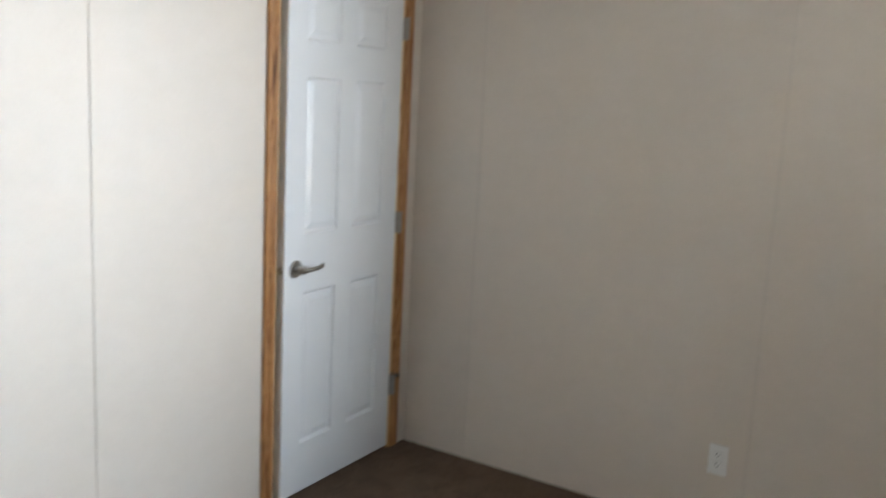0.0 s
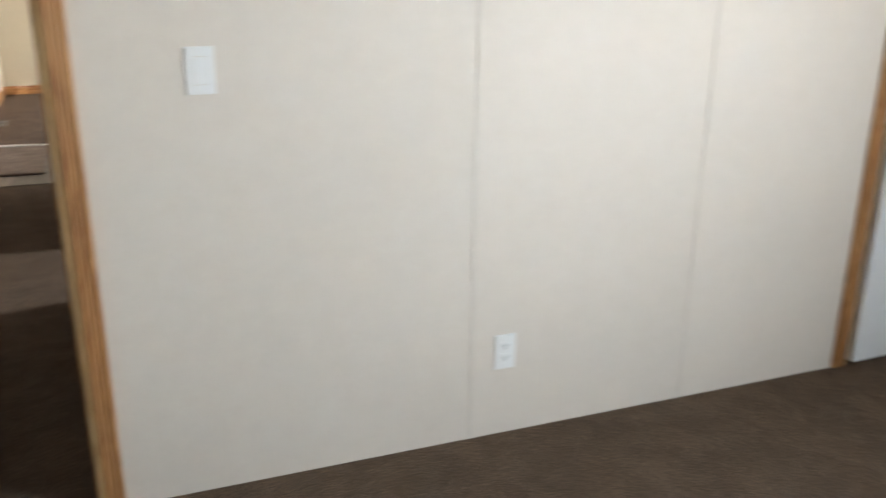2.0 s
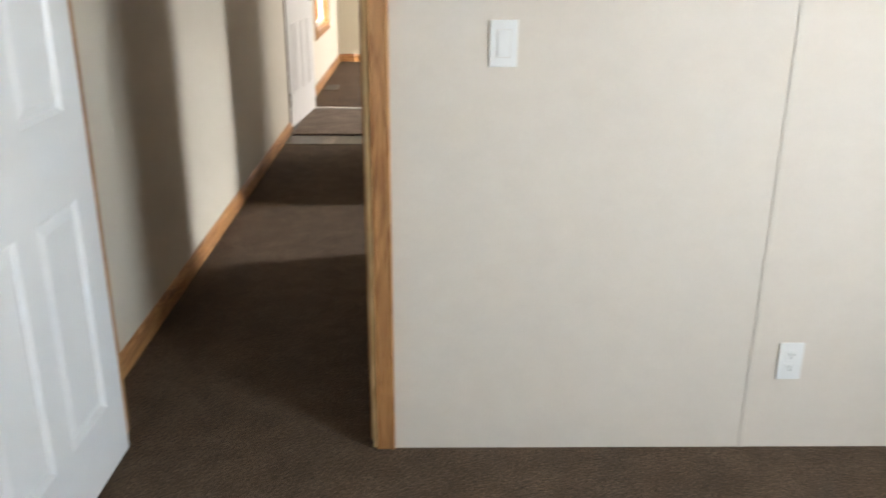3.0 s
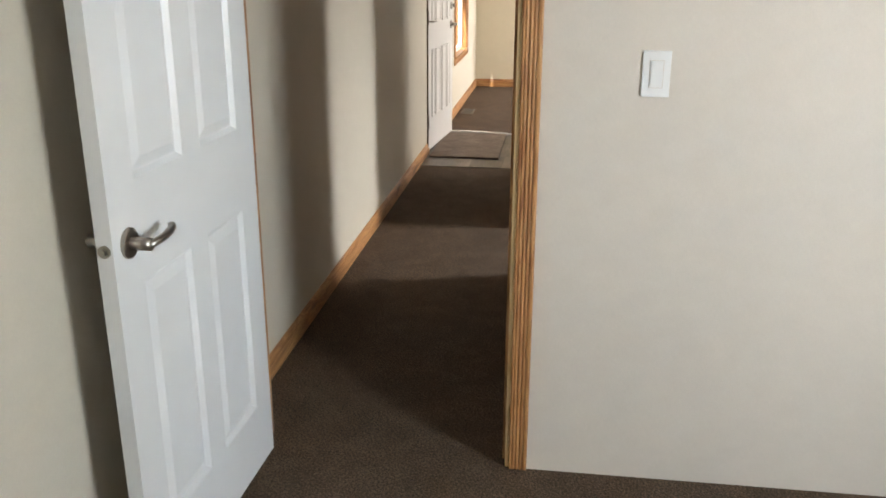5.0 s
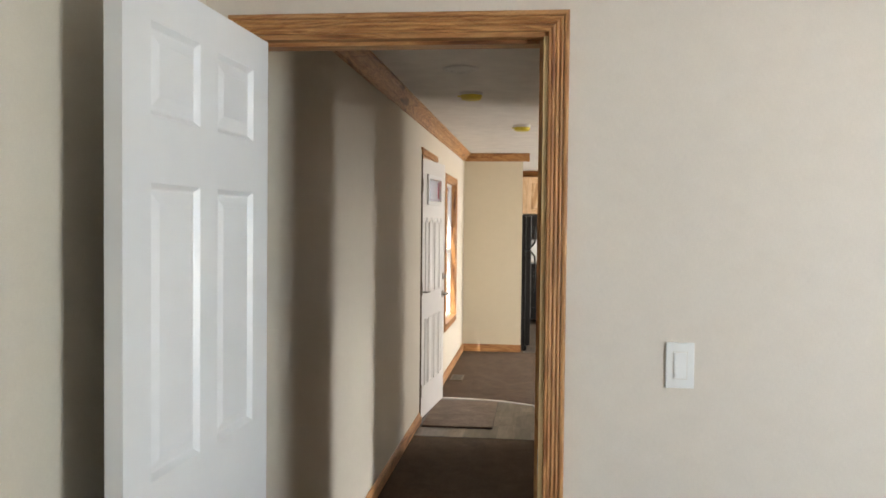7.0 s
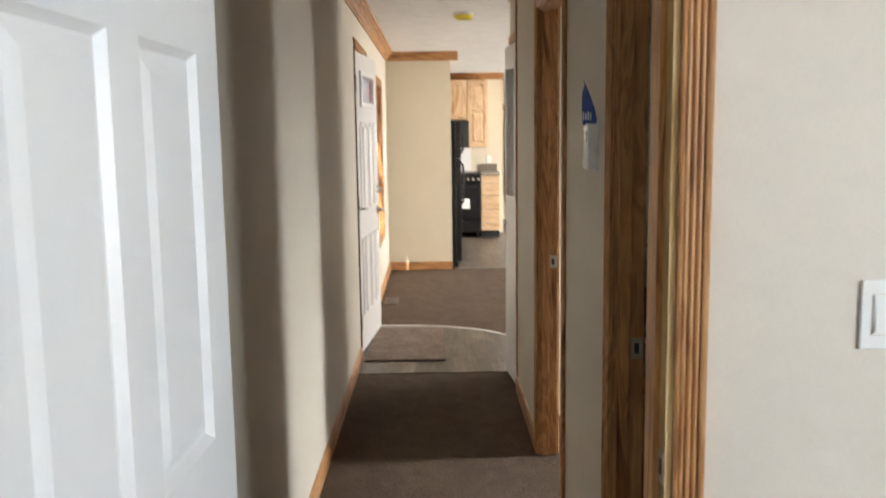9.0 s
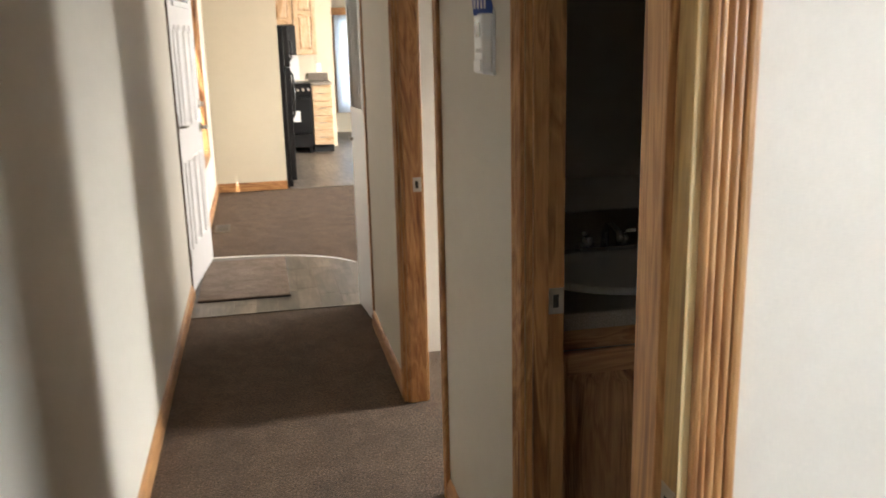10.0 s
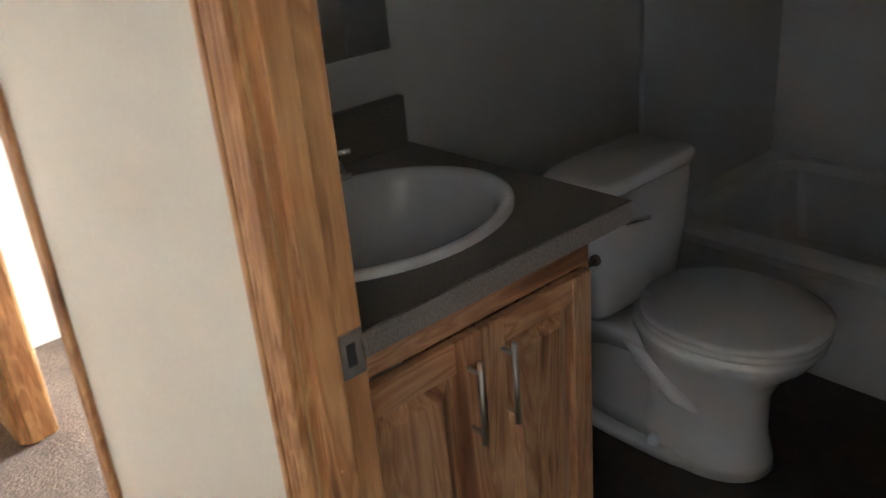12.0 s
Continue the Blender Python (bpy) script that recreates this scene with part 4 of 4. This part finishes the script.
angles = [math.atan2(y - SY, x - SX) % (2 * math.pi) for x in (CX0, CX1) for y in (CY0, CY1)]
near_k = {round(a / (2 * math.pi) * n) % n: (x, y) for a, (x, y) in zip(angles, [(x, y) for x in (CX0, CX1) for y in (CY0, CY1)])}
ring_pts = []
for k in range(n):
    x, y, z = rim_pt(k, 0)
    if k in near_k:
        x, y = near_k[k]
    ring_pts.append((x, y))
outer_hi = [bm.verts.new((x, y, CT)) for x, y in ring_pts]
outer_lo = [bm.verts.new((x, y, CT - 0.036)) for x, y in ring_pts]
for k in range(n):
    j = (k + 1) % n
    bm.faces.new((inner_hi[k], inner_hi[j], outer_hi[j], outer_hi[k]))
    bm.faces.new((inner_lo[k], outer_lo[k], outer_lo[j], inner_lo[j]))
    bm.faces.new((outer_hi[k], outer_hi[j], outer_lo[j], outer_lo[k]))
    bm.faces.new((inner_hi[k], inner_lo[k], inner_lo[j], inner_hi[j]))
finish(bm)
part("slab", bm, M_COUNTER, ct)
block("front_edge", CX1, CX1 + 0.004, CY0, CY1 + 0.004, CT - 0.040, CT - 0.001, M_COUNTER_EDGE, ct, "lighter speckled laminate edge", bevel=0.001)
block("end_edge", CX0, CX1, CY1, CY1 + 0.004, CT - 0.040, CT - 0.001, M_COUNTER_EDGE, ct, bevel=0.001)
block("backsplash", XB, XB + 0.02, CY0, 0.705, CT + 0.001, CT + 0.112, M_COUNTER, ct, bevel=0.0015)

sk = thing("sink", "white oval drop-in basin in the vanity countertop", "sink")
bm = bmesh.new()
prof = [(1.0, 0.002), (1.0, 0.010), (0.985, 0.016), (0.95, 0.018), (0.90, 0.014), (0.86, -0.004), (0.78, -0.055), (0.62, -0.105), (0.40, -0.132), (0.12, -0.140)]
loft(bm, [oval(SX, SY, CT + z, SA * s, SB * s, 56) for s, z in prof], cap=False)
bm.faces.new([bm.verts.new(p) for p in oval(SX, SY, CT - 0.140, SA * 0.12, SB * 0.12, 20)])
part("basin", bm, M_PORC, sk, smooth=True)
bm = bmesh.new()
disc(bm, (SX, SY, CT - 0.139), (0, 0, 1), 0.022, 0.004)
part("drain", bm, M_CHROME, sk, "chrome drain")
fc = thing("faucet", "chrome two-handle faucet behind the basin", "faucet", pose(SX - SA + 0.012, SY, CT + 0.017))
block("deck", -0.024, 0.024, -0.085, 0.085, 0.0, 0.014, M_CHROME, fc, bevel=0.005)
bm = bmesh.new()
tube(bm, [(0, 0, 0.012), (0, 0, 0.05), (0.02, 0, 0.075), (0.06, 0, 0.080), (0.10, 0, 0.068), (0.112, 0, 0.052)], 0.011, 14)
part("spout", bm, M_CHROME, fc, smooth=True)
for y in (-0.055, 0.055):
    bm = bmesh.new()
    disc(bm, (0, y, 0.012), (0, 0, 1), 0.019, 0.030, r2=0.014)
    tube(bm, [(0, y, 0.044), (0.01, y * 1.15, 0.054), (0.035, y * 1.45, 0.060)], 0.006, 10)
    part("tap_handle", bm, M_CHROME, fc, smooth=True)
mr = thing("mirror", "plain frameless mirror above the vanity", "mirror")
block("glass", XB, XB + 0.006, YI + 0.02, 0.694, 1.036, 1.85, M_MIRROR, mr)

tl = thing("toilet", "white porcelain toilet with closed lid, against the bathroom wall", "toilet", pose(-1.41, 1.16, 0.004))
bm = bmesh.new()
loft(bm, [oval(0.09, -0.022, z, 0.092 + g, 0.182 + g, 48, 5) for z, g in ((0.35, -0.035), (0.38, -0.014), (0.54, 0.0), (0.68, 0.004))])
part("tank", bm, M_PORC, tl, smooth=True)
bm = bmesh.new()
loft(bm, [oval(0.09, -0.022, z, 0.104 + g, 0.194 + g, 48, 5) for z, g in ((0.680, -0.006), (0.687, 0.0), (0.706, 0.0), (0.716, -0.012))])
part("tank_lid", bm, M_PORC, tl, smooth=True)
bm = bmesh.new()
prof = [(0.0, 0.34, 0.165, 0.115, 0.22), (0.03, 0.34, 0.162, 0.110, 0.22), (0.10, 0.34, 0.145, 0.098, 0.21), (0.20, 0.345, 0.140, 0.098, 0.20), (0.27, 0.355, 0.165, 0.125, 0.20), (0.32, 0.37, 0.205, 0.160, 0.21), (0.355, 0.375, 0.222, 0.180, 0.22), (0.375, 0.375, 0.225, 0.184, 0.22)]
loft(bm, [oval(cx, 0, z, a, c, 56, 2.2, back) for z, cx, a, c, back in prof])
part("bowl", bm, M_PORC, tl, smooth=True)
bm = bmesh.new()
loft(bm, [oval(0.13, 0, z, 0.15, 0.10 + g, 40, 4) for z, g in ((0.22, -0.02), (0.30, 0.02), (0.352, 0.04))])
part("shelf", bm, M_PORC, tl, smooth=True)
bm = bmesh.new()
loft(bm, [oval(cx, 0, z, a, c, 48, 3) for z, cx, a, c in ((0.028, 0.19, 0.19, 0.104), (0.07, 0.185, 0.18, 0.088), (0.14, 0.18, 0.175, 0.080), (0.21, 0.17, 0.165, 0.090), (0.28, 0.165, 0.16, 0.098), (0.33, 0.17, 0.165, 0.112), (0.352, 0.17, 0.165, 0.120))])
part("pedestal", bm, M_PORC, tl, smooth=True)
bm = bmesh.new()
for side in (-1, 1):
    tube(bm, [(0.10, side * 0.078, 0.325), (0.17, side * 0.092, 0.295), (0.25, side * 0.100, 0.235), (0.31, side * 0.094, 0.185), (0.36, side * 0.075, 0.165)], 0.024, 14)
part("trapway", bm, M_PORC, tl, smooth=True)
bm = bmesh.new()
loft(bm, [oval(0.20, 0, z, 0.20, 0.125 + g, 40, 4) for z, g in ((0.0, 0.0), (0.022, 0.0), (0.034, -0.014))])
part("foot", bm, M_PORC, tl, smooth=True)
for nm, z0, grow in (("seat", 0.377, 0.0), ("lid", 0.396, 0.002)):
    bm = bmesh.new()
    loft(bm, [oval(0.38, 0, z0 + z, 0.223 + grow + g, 0.186 + grow + g, 56, 2.2, 0.20) for z, g in ((0, -0.008), (0.004, 0.0), (0.012, 0.0), (0.018, -0.012 if nm == "lid" else -0.006))])
    part(nm, bm, M_PORC, tl, smooth=True)
for y in (-0.075, 0.075):
    bm = bmesh.new()
    disc(bm, (0.205, y, 0.396), (0, 0, 1), 0.014, 0.020, 14, r2=0.010)
    part("lid_hinge", bm, M_PORC, tl)
bm = bmesh.new()
tube(bm, [(0.180, -0.15, 0.62), (0.205, -0.15, 0.62), (0.209, -0.11, 0.615), (0.209, -0.075, 0.61)], 0.006, 10)
part("flush_lever", bm, M_CHROME, tl, "chrome flush lever")
bm = bmesh.new()
disc(bm, (0.26, -0.112, 0.032), (0, 0, 1), 0.014, 0.022, r2=0.009)
part("bolt_cap", bm, M_PLASTIC, tl)

TY = 1.60
tb = thing("bathtub", "white bathtub with a plain apron across the end of the bathroom", "bathtub")
bm = bmesh.new()
X0, X1, Y0, Y1, Z1 = XB + 0.002, -WB - 0.002, TY, 2.357, 0.352


def rr(x0, x1, y0, y1, z, r, n=6):
    out = []
    for cx, cy, a0 in ((x1 - r, y1 - r, 0), (x0 + r, y1 - r, 90), (x0 + r, y0 + r, 180), (x1 - r, y0 + r, 270)):
        for k in range(n + 1):
            a = radians(a0 + 90 * k / n)
            out.append((cx + r * math.cos(a), cy + r * math.sin(a), z))
    return out


loft(bm, [rr(X0, X1, Y0 + 0.02, Y1, 0.004, 0.01), rr(X0, X1, Y0 + 0.02, Y1, 0.06, 0.01), rr(X0, X1, Y0 + 0.012, Y1, Z1 - 0.05, 0.01), rr(X0, X1, Y0, Y1, Z1 - 0.02, 0.012), rr(X0, X1, Y0 + 0.004, Y1, Z1, 0.012),
          rr(X0 + 0.07, X1 - 0.09, Y0 + 0.07, Y1 - 0.05, Z1, 0.10), rr(X0 + 0.085, X1 - 0.11, Y0 + 0.085, Y1 - 0.065, Z1 - 0.03, 0.10), rr(X0 + 0.13, X1 - 0.22, Y0 + 0.13, Y1 - 0.11, 0.10, 0.12), rr(X0 + 0.17, X1 - 0.28, Y0 + 0.17, Y1 - 0.15, 0.07, 0.12)])
part("tub_shell", bm, M_TUB, tb)
sr = thing("tub_surround", "off-white plastic tub surround panels on three walls", "tub surround")
bm = bmesh.new()
box(bm, XB, XB + 0.006, TY + 0.01, 2.355, 0.353, 2.0)
finish(bm)
part("side_panel", bm, M_TUB, sr)
bm = bmesh.new()
box(bm, -WB - 0.006, -WB, TY + 0.01, 2.355, 0.353, 2.0)
finish(bm)
part("side_panel", bm, M_TUB, sr)
block("back_panel", XB + 0.006, -WB - 0.006, 2.350, 2.360, 0.353, 2.0, M_TUB, sr)
block("edge_flange", XB, XB + 0.016, TY - 0.03, TY + 0.115, 0.354, 2.05, M_TUB, sr, bevel=0.004)

# ---- living room and kitchen, far off ----
structure(block("floor_kitchen", X_FAR - 1.9, -7.95, -0.30, 1.6, 0.0005, 0.004, M_VINYL), "grey-brown wood-look vinyl kitchen floor")
fg = thing("refrigerator", "black refrigerator behind the short partition", "refrigerator")
FX0, FX1, FY0, FY1 = X_PART - WALL - 0.72, X_PART - WALL - 0.01, Y_LEFT + 0.02, -0.29
block("cabinet", FX0, FX1, FY0, FY1, 0.03, 1.60, M_BLACK, fg, bevel=0.006)
block("freezer_door", FX0, FX1, FY1 + 0.002, FY1 + 0.062, 1.20, 1.60, M_BLACK, fg, bevel=0.012)
block("fridge_door", FX0, FX1, FY1 + 0.002, FY1 + 0.062, 0.07, 1.19, M_BLACK, fg, bevel=0.012)
block("kick_grille", FX0 + 0.01, FX1 - 0.01, FY1 - 0.03, FY1 + 0.02, 0.005, 0.065, M_BLACK, fg)
for z0, z1 in ((0.62, 1.16), (1.22, 1.50)):
    bm = bmesh.new()
    tube(bm, [(FX0 + 0.05, FY1 + 0.06, z0), (FX0 + 0.05, FY1 + 0.105, z0 + 0.06), (FX0 + 0.05, FY1 + 0.112, (z0 + z1) / 2), (FX0 + 0.05, FY1 + 0.105, z1 - 0.06), (FX0 + 0.05, FY1 + 0.06, z1)], 0.012, 10)
    part("handle", bm, M_BLACK, fg, "curved black handle", smooth=True)

KX = X_FAR
st = thing("stove", "black freestanding range with an oven door and rear control panel", "stove")
S0, S1, SF = -0.635, 0.125, KX + 0.66
block("body", KX + 0.01, SF - 0.03, S0, S1, 0.08, 0.90, M_BLACK, st, bevel=0.004)
block("oven_door", SF - 0.03, SF, S0 + 0.01, S1 - 0.01, 0.27, 0.74, M_BLACK, st, bevel=0.006)
block("drawer", SF - 0.03, SF - 0.002, S0 + 0.01, S1 - 0.01, 0.09, 0.255, M_BLACK, st, bevel=0.006)
block("control_panel", SF - 0.03, SF - 0.004, S0 + 0.005, S1 - 0.005, 0.76, 0.895, M_BLACK, st, bevel=0.006)
block("cooktop", KX + 0.01, SF, S0, S1, 0.901, 0.915, M_BLACK, st, bevel=0.004)
bm = bmesh.new()
tube(bm, [(SF, S0 + 0.06, 0.715), (SF + 0.045, S0 + 0.06, 0.715), (SF + 0.045, S1 - 0.06, 0.715), (SF, S1 - 0.06, 0.715)], 0.009, 10)
part("oven_handle", bm, M_BLACK, st)
for y in (-0.50, -0.40, -0.05, 0.02, 0.09):
    bm = bmesh.new()
    disc(bm, (SF - 0.004, y, 0.83), (1, 0, 0), 0.022, 0.024, r2=0.016)
    part("knob", bm, M_CHROME if y > -0.1 else M_BLACK, st)
block("label", SF + 0.0005, SF + 0.002, -0.14, -0.03, 0.42, 0.56, M_PAPER, st, "white paper label")
for x, y in ((KX + 0.05, S0 + 0.04), (KX + 0.05, S1 - 0.04), (SF - 0.08, S0 + 0.04), (SF - 0.08, S1 - 0.04)):
    block("foot", x - 0.02, x + 0.02, y - 0.02, y + 0.02, 0.004, 0.08, M_BLACK, st)
mw = thing("microwave", "black microwave above the black range", "microwave")
block("case", KX + 0.01, KX + 0.36, -0.60, -0.02, 1.27, 1.65, M_BLACK, mw, bevel=0.008)
block("door", KX + 0.361, KX + 0.385, -0.60, -0.14, 1.28, 1.64, M_BLACK, mw, bevel=0.01)
block("keypad", KX + 0.361, KX + 0.380, -0.135, -0.02, 1.28, 1.64, M_DARK, mw, bevel=0.006)

def cabinet(name, y0, y1, z0, z1, depth, doors, label, drawers=0):
    c = thing(name, label, "cabinet", group="kitchen cabinets")
    block("body", KX + 0.002, KX + depth, y0, y1, z0, z1, M_PALE, c)
    if z0 < 0.2:
        block("toe_kick", KX + 0.002, KX + depth - 0.06, y0, y1, 0.004, z0, M_DARK, c)
    w = (y1 - y0) / max(doors, 1)
    for k in range(doors):
        cabinet_door(c, pose(KX + depth + 0.001, y0 + k * w + 0.004, z0 + 0.01), w - 0.008, z1 - z0 - 0.02, M_PALE, M_PALE_Y, split=(z1 - z0) * 0.55 if z1 - z0 > 0.8 else None)
    for k in range(drawers):
        h = (z1 - z0 - 0.02) / drawers
        d = block("drawer", KX + depth + 0.001, KX + depth + 0.02, y0 + 0.006, y1 - 0.006, z0 + 0.01 + k * h, z0 + 0.004 + (k + 1) * h, M_PALE_Y, c, bevel=0.004)
        zc, yc = z0 + (k + 0.5) * h + 0.01, (y0 + y1) / 2
        bm = bmesh.new()
        tube(bm, [(KX + depth + 0.02, yc - 0.05, zc), (KX + depth + 0.045, yc - 0.045, zc), (KX + depth + 0.045, yc + 0.045, zc), (KX + depth + 0.02, yc + 0.05, zc)], 0.004, 8)
        part("pull", bm, M_NICKEL, d)
    return c


cabinet("wall_cabinet", -0.60, -0.045, 1.66, 2.22, 0.33, 2, "short pale hickory wall cabinet above the microwave")
cabinet("wall_cabinet", -0.04, 0.25, 1.27, 2.22, 0.33, 1, "tall pale hickory wall cabinet with a split raised panel")
cabinet("base_cabinet", 0.132, 0.395, 0.10, 0.88, 0.60, 0, "pale hickory base cabinet with four drawers", drawers=4)
cabinet("base_cabinet", -1.01, -0.64, 0.10, 0.88, 0.60, 1, "pale hickory corner base cabinet")
for y0, y1 in ((0.130, 0.40), (Y_LEFT + 0.002, -0.64)):
    c = thing("kitchen_countertop", "grey-brown laminate kitchen countertop with backsplash", "countertop")
    block("slab", KX + 0.002, KX + 0.64, y0, y1, 0.882, 0.918, M_COUNTER_EDGE, c, bevel=0.003)
    block("backsplash", KX + 0.002, KX + 0.022, y0, y1, 0.919, 1.02, M_COUNTER, c)
hv = thing("splash_panel", "white splash panel behind the range", "splash panel")
block("sheet", KX + 0.002, KX + 0.006, -0.60, 0.02, 0.93, 1.26, M_PLASTIC, hv)

cu = thing("curtain", "long white window curtain on a wooden valance rail", "curtain")
bm = bmesh.new()
a, c = [], []
rings = []
N = 48
for z in (0.315, 1.1, 1.83):
    rings.append([(-13.24 + 0.007 * math.sin(k * 1.3), 0.68 + k * 1.0 / N, z) for k in range(N + 1)])
vs = [[bm.verts.new(p) for p in r] for r in rings]
for r0, r1 in zip(vs, vs[1:]):
    for k in range(N):
        bm.faces.new((r0[k], r0[k + 1], r1[k + 1], r1[k]))
cloth = part("cloth", bm, M_CURTAIN, cu, smooth=True)
mod = cloth.modifiers.new("thickness", "SOLIDIFY")
mod.thickness = 0.003
block("valance", -13.299, -13.18, 0.62, 1.72, 1.83, 1.94, M_WOOD_Y, cu, "stained wooden valance")

# ---- daylight at the openings ----
COOL, WARM = (0.86, 0.93, 1.0), (1.0, 0.90, 0.76)
SKY_C, GROUND_C = (0.62, 0.81, 1.0), (0.98, 0.90, 0.76)
lamp("window_light_side_sky", "AREA", 9.5, look((2.9, Y_END + 0.12, 1.70), (0, 0.9, 1.0)), (0.95, 0.55), SKY_C, spread=92)
lamp("window_light_side_ground", "AREA", 10.5, look((2.9, Y_END + 0.12, 1.08), (0, 0.9, 2.3)), (0.95, 0.55), GROUND_C, spread=100)
lamp("window_light_room_two", "AREA", 17, look((-2.62, Y_END + 0.12, 1.35), (-2.3, 1.2, 0.0)), (0.60, 1.25), (0.96, 0.98, 1), spread=84)
for (x0, x1, *_), power in zip(LIV_WINS, (24, 42)):
    lamp("window_light_living", "AREA", power, look(((x0 + x1) / 2, Y_END + 0.12, 1.35), ((x0 + x1) / 2 - 0.4, 0.9, 0.5)), (1.75, 1.4), (1, 0.96, 0.90), spread=130)
lamp("window_light_hall", "AREA", 2.5, look((-6.45, OUT_L - 0.01, 1.25), (-6.45, 0, 0.6)), (1.05, 1.4), WARM)
lamp("window_light_far", "AREA", 9, look((-13.39, 1.16, 1.1), (-11, 1.16, 1.0)), (0.9, 1.5), COOL)
